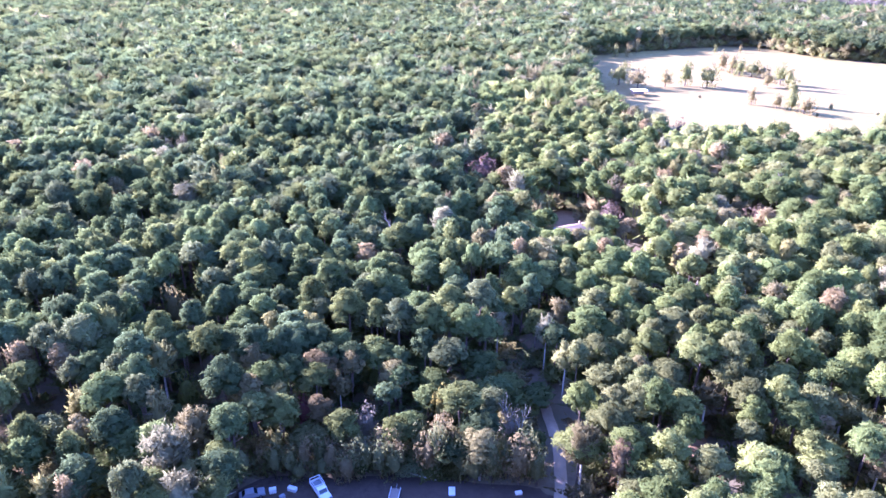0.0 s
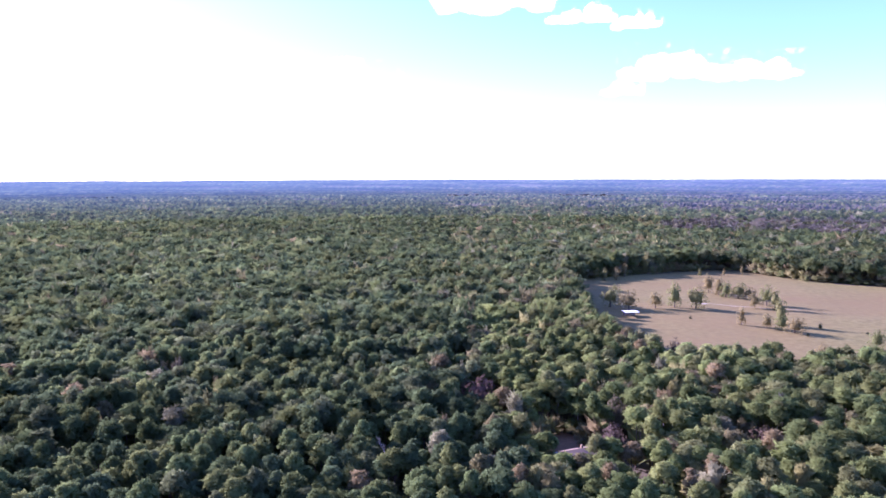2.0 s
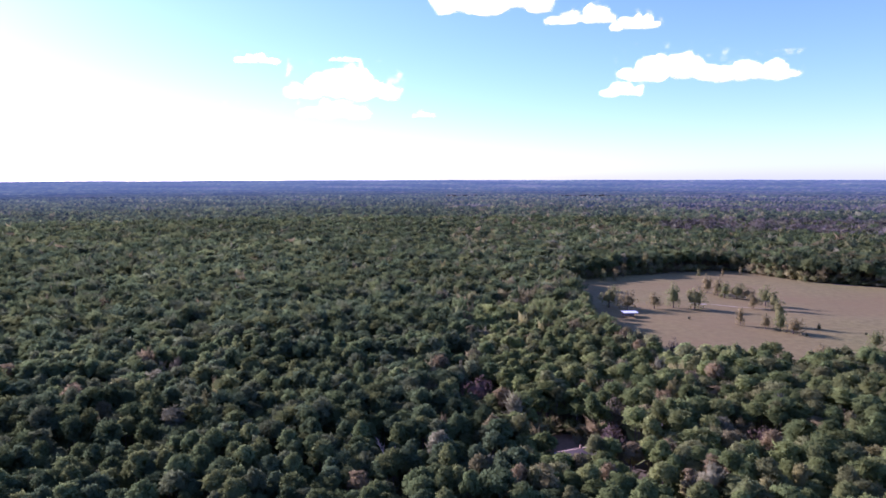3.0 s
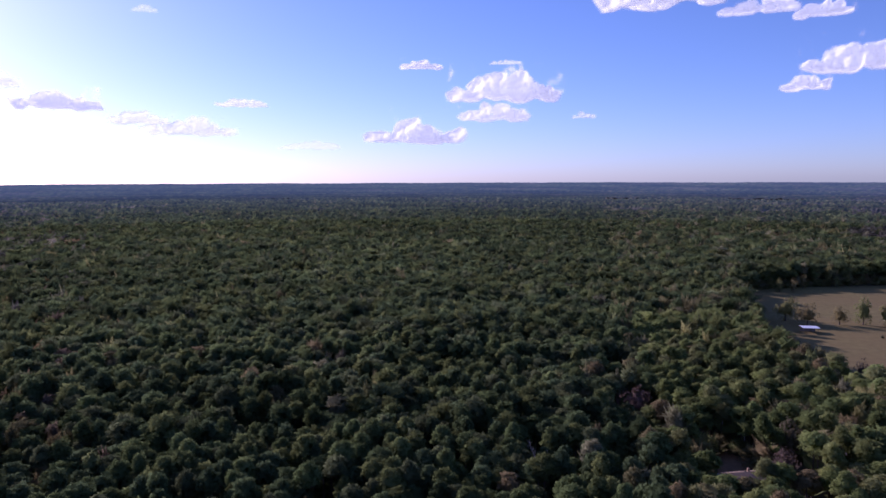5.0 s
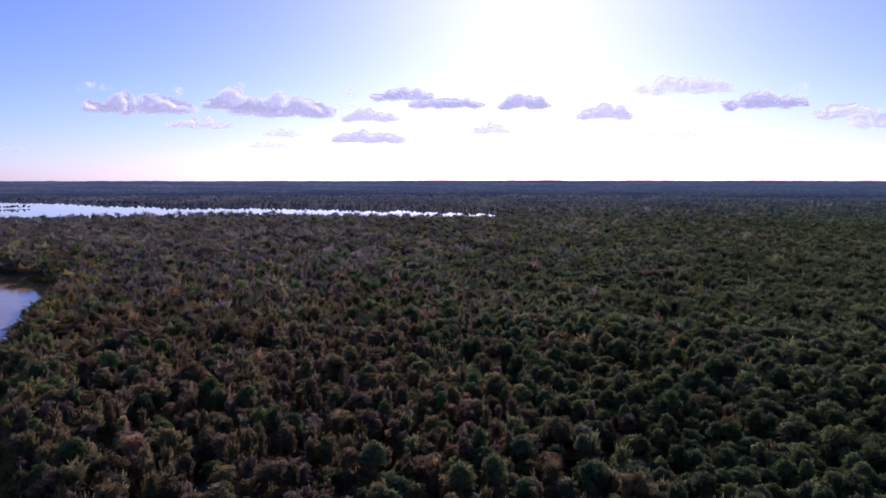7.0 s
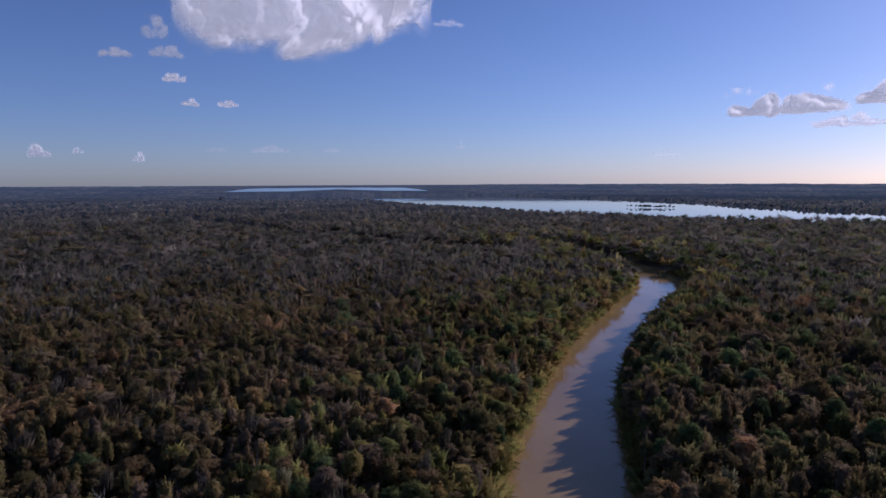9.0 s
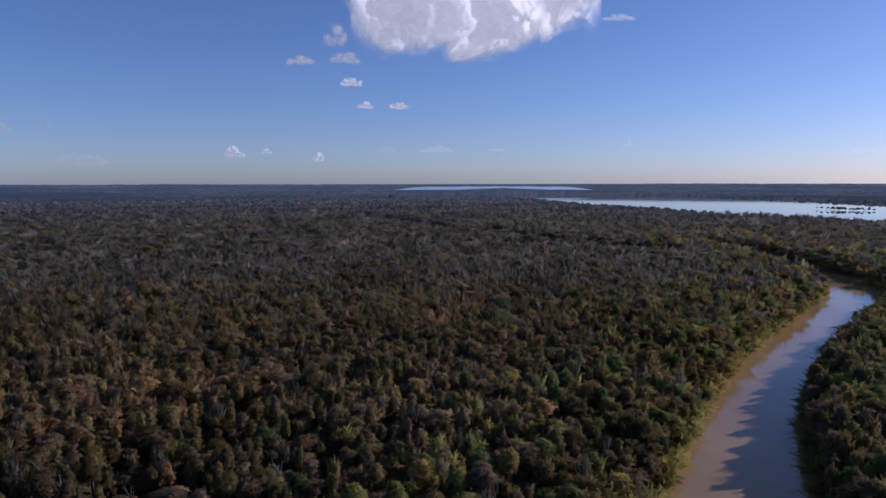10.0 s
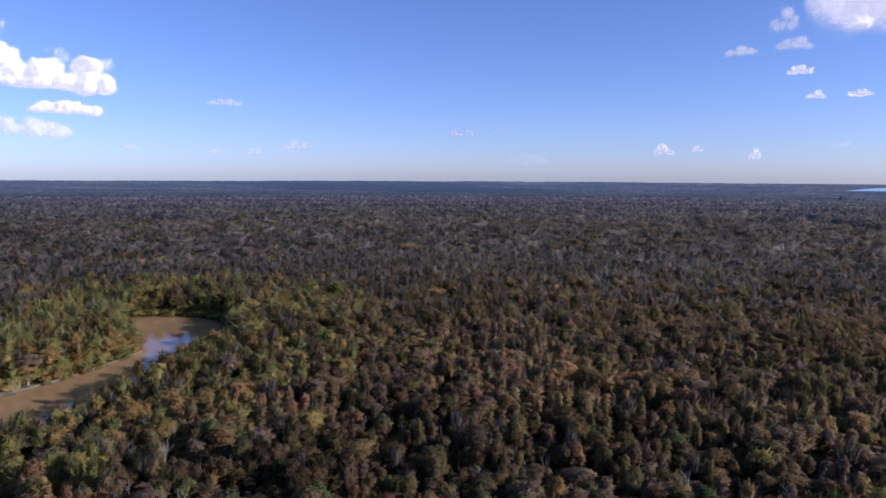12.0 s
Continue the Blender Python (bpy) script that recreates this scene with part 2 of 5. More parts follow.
LAKE_PLAN = chaikin([
    (-1180, 640), (-1290, 480), (-1400, 330), (-1520, 160), (-1520, -30), (-1500, -230), (-1560, -330), (-1760, -650), (-1930, -890),
    (-2250, -1376), (-2750, -1850), (-2500, -2150), (-2330, -2340), (-2380, -2420), (-3240, -3180), (-3420, -2980), (-3560, -2840), (-3830, -2480), (-3900, -2150), (-3700, -1560), (-3270, -940),
    (-2900, -410), (-2640, -250), (-2380, -60), (-2210, 60), (-2060, 390), (-1750, 640), (-1560, 795), (-1420, 770), (-1250, 700)], 2)
PASTURE = chaikin([
    (94, 330), (89, 376), (92, 405), (97, 458), (103, 514), (98, 566), (140, 592), (180, 611), (222, 629), (275, 645), (300, 578),
    (328, 557), (420, 500), (520, 440), (540, 330), (400, 270), (300, 262), (230, 290), (195, 296), (150, 298), (125, 296), (106, 312)], 2)
YARD_PLAN = chaikin([(-37, 90), (-34, 94), (-24, 95.5), (-8, 95.5), (6, 94), (18, 92), (24, 86), (22, 70), (-10, 66), (-34, 76)], 2)
HOUSE_YARD = chaikin([(33, 197), (30, 214), (34, 229), (44, 231), (50, 220), (53, 204), (48, 195), (40, 194)], 2)
GAP_YARD = chaikin([(47.5, 92), (46.5, 104), (45, 116), (46, 126), (49, 125), (49, 113), (51.5, 98), (51, 86)], 2)
LANE = chaikin([(19, 84), (21, 94), (22, 106), (21, 117), (20, 124)], 2, False)
# trees that stand out by their colour: plan, height, width, tint
ODD_TREES = [
    ("pinkish red autumn tree with a rounded crown", 14, 250, 16, 16, (.23, .15, .11)), ("rust-brown wide oak beside the house", 54, 208, 12, 13, (.16, .115, .085)),
    ("pale tan autumn tree with feathery foliage", 60, 226, 16, 9, (.165, .142, .08)), ("red-leaved young tree at the wood's edge", -28, 109, 10, 5, (.24, .1, .09)),
    ("pale grey-tan half-bare tree", -15, 104, 11, 7, (.21, .18, .125)), ("golden yellow autumn tree", -1, 107, 13, 6, (.2, .17, .045)),
    ("whitish bare-twigged tree by the road", 12, 102, 11, 6, (.2, .187, .14)), ("yellow-green autumn tree with a broad crown", -52, 112, 14, 7, (.16, .17, .05)),
    ("golden autumn tree among dark pines", -66, 144, 16, 7, (.18, .15, .06)), ("brown autumn tree with a wide crown", 103, 206, 13, 13, (.15, .105, .07)),
    ("tan autumn tree at the field's edge", 110, 314, 14, 10, (.17, .13, .09))]
ODD_CYPRESSES = [
    ("orange-brown cypress with layered foliage", -37, -290, 17, 10, (.17, .09, .045)),
    ("orange-brown cypress with thin foliage", -88, -200, 18, 9, (.15, .1, .05)), ("rust-brown cypress with layered foliage", -116, -223, 18, 12, (.15, .09, .045)),
    ("olive-brown cypress with layered foliage", -134, -267, 18, 12, (.14, .11, .05)), ("rust-brown cypress near the river", 29, -234, 16, 12, (.16, .09, .045)), ("yellow-green tree on the river bank", 58, -246, 13, 9, (.15, .15, .045))]
SHORE_CREEK = chaikin([(-1150, -1330), (-979, -937), (-850, -750), (-800, -545), (-740, -300)], 2, False)


def polar(p):
    return np.hypot(p[:, 0], p[:, 1]), np.degrees(np.arctan2(p[:, 0], p[:, 1]))


def turn_from(az):
    """Heading folded to -235..125, so that the seen sweep is one stretch."""
    return np.where(az > 125, az - 360, az)


def ground_height(p):
    d = distance(p, RIVER_PLAN)
    s = np.clip((d + 5) / 6, 0, 1)
    s = s * s * (3 - 2 * s)
    return -3.2 + 3.2 * s + 0.25 * wave_noise(p, 90, 3)


def sheet_grid(rs, azs):
    r, a = np.meshgrid(np.asarray(rs, float), np.radians(azs), indexing="ij")
    p = np.stack([r.ravel() * np.sin(a.ravel()), r.ravel() * np.cos(a.ravel())], 1)
    n, m = len(rs), len(azs)
    i = np.arange(n * m).reshape(n, m)
    return p, i


def quads_of(i, wrap=False):
    j = np.concatenate([i, i[:, :1]], 1) if wrap else i
    return np.stack([j[:-1, :-1], j[:-1, 1:], j[1:, 1:], j[1:, :-1]], -1).reshape(-1, 4)[:, ::-1]


def build_ground():
    rs = np.concatenate([np.arange(0.0, 720, 7.5), np.geomspace(720, 4960, 36)])
    p, i = sheet_grid(rs, np.arange(0, 360, 1.25))
    z = ground_height(p)
    ob = new("ground", mesh("ground", np.column_stack([p, z]), quads_of(i, True), LITTER, smooth=True))
    tagged(ob, "brown leaf-littered forest floor reaching the horizon", "ground", kind="structure")


def build_water(name, plan, z, material, label):
    bm = bmesh.new()
    grown = plan + 0
    verts = [bm.verts.new((x, y, z)) for x, y in grown]
    face = bm.faces.new(verts)
    bmesh.ops.triangulate(bm, faces=[face])
    bmesh.ops.recalc_face_normals(bm, faces=bm.faces)
    if sum(f.normal.z for f in bm.faces) < 0:
        bmesh.ops.reverse_faces(bm, faces=bm.faces)
    tagged(part(name, bm, material, None, label), category="water", kind="structure")


def build_patch(name, plan, z, material, label, category, step=9.0, swell=0.0):
    """A flat patch of other ground cover, cut to its plan, with a ragged rim."""
    lo, hi = plan.min(0) - step, plan.max(0) + step
    xs, ys = np.arange(lo[0], hi[0], step), np.arange(lo[1], hi[1], step)
    gx, gy = np.meshgrid(xs, ys, indexing="ij")
    p = np.stack([gx.ravel(), gy.ravel()], 1)
    d = distance(p, plan) + wave_noise(p, 30, 9) * 1.5
    height = z + swell * wave_noise(p, 120, 5) - np.clip(d, -1, 2) * 0.25 - 0.1
    i = np.arange(len(p)).reshape(len(xs), len(ys))
    q = quads_of(i)[:, ::-1]
    q = q[(d[q] < 2.5).any(1)]
    ob = new(name, mesh(name, np.column_stack([p, height + 0.25 * wave_noise(p, 90, 3)]), q, material, smooth=True))
    tagged(ob, label, category, kind="structure")


build_ground()
build_water("river", RIVER_PLAN + 0, -1.0, RIVER, "muddy brown river winding between wooded banks")
build_water("lake", LAKE_PLAN, 0.6, LAKE, "wide pale lake reflecting the bright sky")
build_patch("pasture", PASTURE, 0.3, HAY, "dry straw-coloured grass field among woods", "field", 6.0, 0.4)
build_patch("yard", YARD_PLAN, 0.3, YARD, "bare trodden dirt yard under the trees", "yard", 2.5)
build_patch("clearing", HOUSE_YARD, 0.3, RED_DIRT, "reddish bare dirt yard round the house", "yard", 2.5)
build_patch("dirt_patch", GAP_YARD, 0.3, RED_DIRT, "brown bare opening between pines", "ground", 2.5)


def build_lane():
    c = LANE
    d = np.gradient(c, axis=0)
    d /= np.linalg.norm(d, axis=1)[:, None]
    side = np.stack([-d[:, 1], d[:, 0]], 1)
    cols = [-1.15, -0.7, -0.24, 0.24, 0.7, 1.15]
    high = [0.36, 0.44, 0.5, 0.5, 0.44, 0.36]
    v = np.concatenate([np.column_stack([c + side * k + wave_noise(c, 14, 4)[:, None] * side * .3, np.full(len(c), h)]) for k, h in zip(cols, high)])
    i = np.arange(len(v)).reshape(len(cols), len(c))
    ob = new("dirt_road", mesh("dirt_road", v, quads_of(i)[:, ::-1], DIRT, smooth=True))
    tagged(ob, "pale sandy dirt road with a raised middle", "road", kind="structure")


build_lane()


# ---- trees ----
def outward(g, n, low=-0.35):
    z = g.uniform(low, 1, n)
    a = g.uniform(0, 6.2832, n)
    s = np.sqrt(1 - z * z)
    return np.stack([s * np.cos(a), s * np.sin(a), z], 1)


def cards(centre, normal, up, length, width, g, corners=4):
    """Bent leaf clumps at the centres, across their normals, with three or four corners."""
    u = np.cross(normal, up)
    u /= np.linalg.norm(u, axis=1)[:, None] + 1e-9
    w = np.cross(u, normal)
    j = lambda: g.uniform(.75, 1.25, (len(centre), 1))
    if corners == 3:
        top = centre + w * (length * .62)[:, None] * j() + u * (width * .3)[:, None] * g.uniform(-1, 1, (len(centre), 1))
        low = centre - w * (length * .45)[:, None] * j()
        v = np.stack([top, low - u * (width * .6)[:, None] * j(), low + u * (width * .6)[:, None] * j() + w * (length * .2)[:, None] * g.uniform(-1, 1, (len(centre), 1))], 1)
        return v.reshape(-1, 3), np.arange(len(centre) * 3).reshape(-1, 3)[:, ::-1]
    fold = normal * (width * .28)[:, None]
    v = np.stack([centre - w * (length * .5)[:, None] * j(), centre + u * (width * .5)[:, None] * j() + fold,
                  centre + w * (length * .5)[:, None] * j(), centre - u * (width * .5)[:, None] * j() + fold], 1)
    f = np.arange(len(centre) * 4).reshape(-1, 4)
    tri = np.concatenate([f[:, [0, 2, 1]], f[:, [0, 3, 2]]])
    return v.reshape(-1, 3), tri


def dome(g, rings, sides, rad, z0, z1, rough):
    """A lumpy closed crown shape, open below."""
    v, f = [], []
    for k in range(rings):
        t = (k + .5) / rings
        a = np.arange(sides) / sides * 6.2832 + g.uniform(0, 1) + g.uniform(-.25, .25, sides)
        rr = rad * np.sin(.35 + t * 2.0) ** .8 * g.uniform(1 - rough, 1 + rough * .6, sides)
        zz = z1 - (z1 - z0) * (t ** 1.15) + g.uniform(-1, 1, sides) * (z1 - z0) * .1 * rough * 2
        v.append(np.stack([rr * np.cos(a), rr * np.sin(a), zz], 1))
    top = np.array([[g.uniform(-.2, .2) * rad, g.uniform(-.2, .2) * rad, z1]])
    v = np.concatenate(v + [top])
    n = rings * sides
    i = np.arange(sides)
    j = (i + 1) % sides
    f.append(np.stack([i, j, np.full(sides, n)], 1))
    for k in range(rings - 1):
        a, b = k * sides, (k + 1) * sides
        f += [np.stack([a + i, b + i, b + j], 1), np.stack([a + i, b + j, a + j], 1)]
    return v, np.concatenate(f)


def join(*bits):
    v, f, off = [], [], 0
    for a, b in bits:
        v.append(a)
        f.append(b + off)
        off += len(a)
    return np.concatenate(v), np.concatenate(f)


def limb(p0, p1, r0, r1, sides=5):
    """A tapered stick between two points."""
    p0, p1 = np.asarray(p0, float), np.asarray(p1, float)
    d = p1 - p0
    d /= np.linalg.norm(d)
    u = np.cross(d, (0.3, 0.9, 0.2))
    u /= np.linalg.norm(u)
    w = np.cross(d, u)
    a = np.arange(sides) / sides * 6.2832
    ring = np.cos(a)[:, None] * u + np.sin(a)[:, None] * w
    v = np.concatenate([p0 + ring * r0, p1 + ring * r1])
    i = np.arange(sides)
    j = (i + 1) % sides
    f = np.concatenate([np.stack([i, j, sides + j], 1), np.stack([i, sides + j, sides + i], 1)])
    return v, f


PINE, LEAFY = 0, 1
NOMINAL = {PINE: (3.3, 18.0), LEAFY: (3.1, 17.0)}


def unit(v):
    return v / (np.linalg.norm(v, axis=1)[:, None] + 1e-9)


TWIGGY, LAYERED = 3, 4


def crown_shape(kind, seed, n, core=(3, 6), corners=4):
    """A crown of n leaf clumps on lobes round a lumpy core, at nominal size: points, faces, soft points, outward normals."""
    g = np.random.RandomState(seed)
    rad, high = NOMINAL[kind]
    form = seed % 5
    z1, flat, spread = high, 1.0, .38
    if kind == PINE:
        z0 = high * (.64, .68, .6, .71, .66)[form]
        lobes = 19
        t = (np.arange(lobes) + g.uniform(0, 1, lobes)) / lobes
        a = np.arange(lobes) * 2.4 + g.uniform(-.5, .5, lobes)
        prof = (1 - t) ** (.42, .36, .5, .32, .45)[form] * np.clip(.62 + 2 * t, 0, 1) * rad * g.uniform(.55, .84, lobes)
        c = np.stack([prof * np.cos(a), prof * np.sin(a), z0 + (z1 - z0) * (.1 + .8 * t)], 1)
        lr = rad * g.uniform(.24, .4, lobes) * (1 - .3 * t)
        flat = .85
    elif form == TWIGGY:
        z0, lobes = high * .42, 12
        c = outward(g, lobes, -.7) * np.array([rad * .5, rad * .5, (z1 - z0) * .36]) + np.array([0, 0, (z0 + z1) / 2])
        lr = rad * g.uniform(.3, .5, lobes)
    elif form == LAYERED:
        z0, lobes = high * .46, 16
        t = (np.arange(lobes) + g.uniform(0, 1, lobes)) / lobes
        a = np.arange(lobes) * 2.4 + g.uniform(-.6, .6, lobes)
        prof = rad * g.uniform(.45, 1.0, lobes) * (1 - .6 * t)
        c = np.stack([prof * np.cos(a), prof * np.sin(a), z0 + (z1 - z0) * (.08 + .84 * t)], 1)
        lr = rad * g.uniform(.3, .48, lobes)
        flat = .42
    else:
        z0, lobes = high * (.4, .46, .3)[form], 18
        side = rad * (.66, .7, .52)[form]
        c = outward(g, lobes, -.75) * np.array([side, side, (z1 - z0) * .37]) + np.array([0, 0, (z0 + z1) / 2])
        lr = rad * g.uniform(.25, .44, lobes)
    mid = np.array([0, 0, z0 + (z1 - z0) * .4])
    k = g.randint(0, lobes, n)
    d = outward(g, n, -.45)
    at = c[k] + d * lr[k][:, None] * g.uniform(.7, 1.12, n)[:, None] * np.array([1, 1, flat])
    out = unit((at - mid) / np.array([rad, rad, (z1 - z0) * .55]))
    size = min(1.75 * math.sqrt(150 / n), 6.2) * rad / 3.3 * (1.3 if corners == 3 else 1)
    if kind == LEAFY and form == TWIGGY:
        rise = unit((at - np.array([0, 0, z0 - 2])) + g.normal(0, .8, (n, 3)))
        bits = [cards(at, unit(np.cross(rise, g.normal(0, 1, (n, 3)))), rise, np.minimum(size * g.uniform(1.8, 3.0, n), 5.5), size * g.uniform(.22, .4, n), g, corners)]
        core = None if n > 40 else core
    else:
        nrm = unit(d * (.8 if flat > .5 else .4) + (0 if flat > .5 else 1) * np.array([0, 0, .8]) + g.normal(0, spread, (n, 3)))
        up = g.normal(0, 1, (n, 3)) + np.array([0, 0, .6])
        if kind == LEAFY and flat > .5:
            tuft = g.uniform(0, 1, n) < .6
            rise = unit(out * np.array([.8, .8, .3]) + np.array([0, 0, 1.0]) + g.normal(0, .25, (n, 3)))
            side = unit(d * np.array([1, 1, .3]) + g.normal(0, .3, (n, 3)))
            nrm = np.where(tuft[:, None], unit(side - rise * (side * rise).sum(1)[:, None]), nrm)
            up = np.where(tuft[:, None], rise, up)
            long = np.where(tuft, 1.5, 1.0)
            bits = [cards(at, nrm, up, size * long * g.uniform(.8, 1.4, n), size / long * g.uniform(.65, 1.1, n), g, corners)]
        else:
            bits = [cards(at, nrm, up, size * g.uniform(.8, 1.4, n), size * g.uniform(.6, 1.05, n), g, corners)]
    bulge = np.repeat(unit(.6 * d + .6 * out + np.array([0, 0, .12])), corners, 0)
    if core:
        v, f = dome(g, *core, rad * (.58 if n > 100 else .7) * (.7 if kind == LEAFY and form in (2, TWIGGY) else 1), z0 + .06 * (z1 - z0), z1 - .16 * (z1 - z0), .28)
        bits.append((v, f))
        bulge = np.concatenate([bulge, unit((v - mid) / np.array([rad, rad, (z1 - z0) * .55]))])
    return (*join(*bits), n * corners, bulge)


def trunk_shape(kind, seed, limbs=3):
    g = np.random.RandomState(seed)
    rad, high = NOMINAL[kind]
    lean = g.uniform(-.5, .5, 2)
    mid, top = (lean[0] * .4, lean[1] * .4, high * .45), (lean[0], lean[1], high * .9)
    bits = [limb((0, 0, -.4), mid, .24, .17, 6), limb(mid, top, .17, .04, 6)]
    for _ in range(limbs):
        z = high * g.uniform(.5, .75)
        a, ln = g.uniform(0, 6.28), rad * g.uniform(.6, .95)
        s = z / high
        bits.append(limb((lean[0] * s, lean[1] * s, z), (lean[0] * s + math.cos(a) * ln, lean[1] * s + math.sin(a) * ln, z + high * g.uniform(.06, .16)), .08, .02, 4))
    return join(*bits)


def far_shape(kind, seed, rings, sides):
    g = np.random.RandomState(seed)
    rad, high = NOMINAL[kind]
    z0, z1 = (high * .62, high) if kind == PINE else (high * .45, high)
    return (*dome(g, rings, sides, rad * (1.04 if kind == PINE else .97), z0, z1, .36), 0, None)


# foliage colours, by kind of tree
PINE_TINTS = .86 * np.array([(.115, .145, .05), (.13, .155, .052), (.1, .13, .05), (.145, .16, .052), (.125, .14, .06), (.09, .118, .05)])
YOUNG_TINTS = .84 * np.array([(.17, .195, .058), (.15, .18, .056), (.185, .2, .062), (.135, .165, .052), (.165, .17, .062)])
MIXED_TINTS = np.array([(.16, .158, .06), (.185, .165, .068), (.19, .146, .068), (.18, .168, .088), (.15, .165, .058), (.22, .2, .07), (.17, .145, .064)])
SWAMP_TINTS = np.array([.9, .83, .8]) * np.array([(.17, .148, .058), (.145, .132, .052), (.172, .13, .064), (.178, .142, .078), (.142, .12, .058), (.184, .15, .092), (.155, .118, .062), (.162, .136, .058), (.125, .118, .05), (.16, .128, .085)])
RUST_TINTS = 1.22 * np.array([(.178, .118, .05), (.172, .124, .05), (.155, .124, .052), (.178, .108, .052), (.15, .124, .05)])
BANK_TINTS = .98 * np.array([(.2, .2, .058), (.235, .212, .06), (.24, .19, .06), (.18, .18, .058), (.24, .165, .054)])
TWIG_TINTS = np.array([(.165, .148, .11), (.14, .128, .09), (.135, .112, .078), (.15, .134, .085)])


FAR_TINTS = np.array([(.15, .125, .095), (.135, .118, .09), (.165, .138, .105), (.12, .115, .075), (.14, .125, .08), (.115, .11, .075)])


def pick(g, table, n):
    return table[g.randint(0, len(table), n)] * g.uniform(1.05, 1.6, (n, 1))


# stands of rust-coloured cypress: plan and radius
CYPRESS_GROVES = [(-112, -235, 46), (17, -234, 28), (-56, -307, 24)]


def woods(p, g):
    """Kind, tint, width and height of the trees that stand at p."""
    n = len(p)
    r, az = polar(p)
    az = turn_from(az)
    river = distance(p, RIVER_PLAN)
    swamp = 1 / (1 + np.exp((p[:, 1] + 70 + 45 * wave_noise(p, 260, 21)) / 26))
    swamp = np.where((p[:, 0] > 60) & (p[:, 1] > -60), 0, swamp)
    far_mix = np.maximum(np.clip((r - 500) / 900, 0, 1) * np.clip((-az - 40) / 30, 0, 1) * .8, np.clip((-az - 38) / 44, 0, .85) * (az > -180))
    patch = np.clip(wave_noise(p, 90, 33) * 1.3 - .2, 0, 1) * .75 + .16
    patch = np.where((p[:, 0] < 12) & (p[:, 1] > 118), patch * .14, np.where((p[:, 0] < 14) & (p[:, 1] > 0), .45, patch))
    u = g.uniform(0, 1, n)
    is_swamp = g.uniform(0, 1, n) < np.maximum(swamp, far_mix)
    is_mixed = ~is_swamp & (u < patch)
    kind = np.where(is_swamp, np.where(u < .88, LEAFY, PINE), np.where(is_mixed & (u < patch * .8), LEAFY, PINE))
    tint = pick(g, PINE_TINTS, n)
    young = ~is_swamp & (p[:, 0] > 22 + 8 * wave_noise(p, 80, 8)) & (r < 420)
    tint = np.where(young[:, None], pick(g, YOUNG_TINTS, n), tint)
    tint = np.where(is_mixed[:, None], pick(g, MIXED_TINTS, n), tint)
    tint = np.where(is_swamp[:, None], pick(g, SWAMP_TINTS, n), tint)
    grove = np.full(n, 9.0)
    for x, y, size in CYPRESS_GROVES:
        grove = np.minimum(grove, np.hypot(p[:, 0] - x, p[:, 1] - y) / size)
    grove = grove + .3 * wave_noise(p, 40, 52)
    rust = is_swamp & (g.uniform(0, 1, n) < np.where(grove < 1, .85, np.where((wave_noise(p, 95, 51) > .2) & (r < 520), .4, .04)))
    tint = np.where(rust[:, None], pick(g, RUST_TINTS, n), tint)
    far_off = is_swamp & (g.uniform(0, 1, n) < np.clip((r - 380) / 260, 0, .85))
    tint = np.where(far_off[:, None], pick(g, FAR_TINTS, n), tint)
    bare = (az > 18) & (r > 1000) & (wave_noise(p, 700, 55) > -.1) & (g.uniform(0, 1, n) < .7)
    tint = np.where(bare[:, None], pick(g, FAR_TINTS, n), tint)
    bank = g.uniform(0, 1, n) < np.clip(1.25 - river / 80, .0, .8) * np.where(p[:, 0] > -60, 1, .4) * (p[:, 1] < -40)
    tint = np.where(bank[:, None], pick(g, BANK_TINTS, n), tint)
    # pine tint falls by up to 16 percent with distance from the viewer
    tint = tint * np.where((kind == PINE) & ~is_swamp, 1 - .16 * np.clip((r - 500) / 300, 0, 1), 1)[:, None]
    tint = tint * (1 + .2 * wave_noise(p, 130, 81) + .16 * wave_noise(p, 420, 82) + .16 * wave_noise(p, 34, 84))[:, None]
    wide = np.where(kind == PINE, g.uniform(.8, 1.46, n), g.uniform(.66, 1.36, n))
    # swamp trees stand close and slender, with some broad ones between
    slim = np.where(g.uniform(0, 1, n) < .24, g.uniform(1.0, 1.65, n), g.uniform(.5, .92, n))
    wide = np.where(is_swamp, slim * (1 + .5 * np.clip((r - 600) / 150, 0, 1)), wide)
    tall = np.where(kind == PINE, g.uniform(.7, 1.06, n), g.uniform(.64, 1.06, n)) * np.where(young, .88, 1)
    tall = tall * (1 + .1 * wave_noise(p, 70, 83))
    tall = np.where(river < 6, tall * .78, tall)
    # saplings in front of the house
    sapling = (np.abs(p[:, 0] / np.maximum(p[:, 1], 1) - .2) < .035) & (p[:, 1] > 140) & (p[:, 1] < 203)
    tall = np.where(sapling, np.minimum(tall, np.maximum((89.5 - .413 * r) / 18, .22)), tall)
    for _, x, y, _, w, _ in ODD_TREES:
        d = math.hypot(x, y)
        before, aside = d - (p[:, 0] * x + p[:, 1] * y) / d, np.abs(p[:, 0] * y - p[:, 1] * x) / d
        tall = np.where((before > 0) & (before < 16) & (aside < w * .55), np.minimum(tall, .42), tall)
    # growth sunward of road, house, barn and yard lowered to let sunlight in
    beside = distance(p, LANE, False)
    tall = np.where((p[:, 0] < 20) & (beside < 15) & (p[:, 1] > 90) & (p[:, 1] < 122), np.minimum(tall, .2 + .032 * beside), tall)
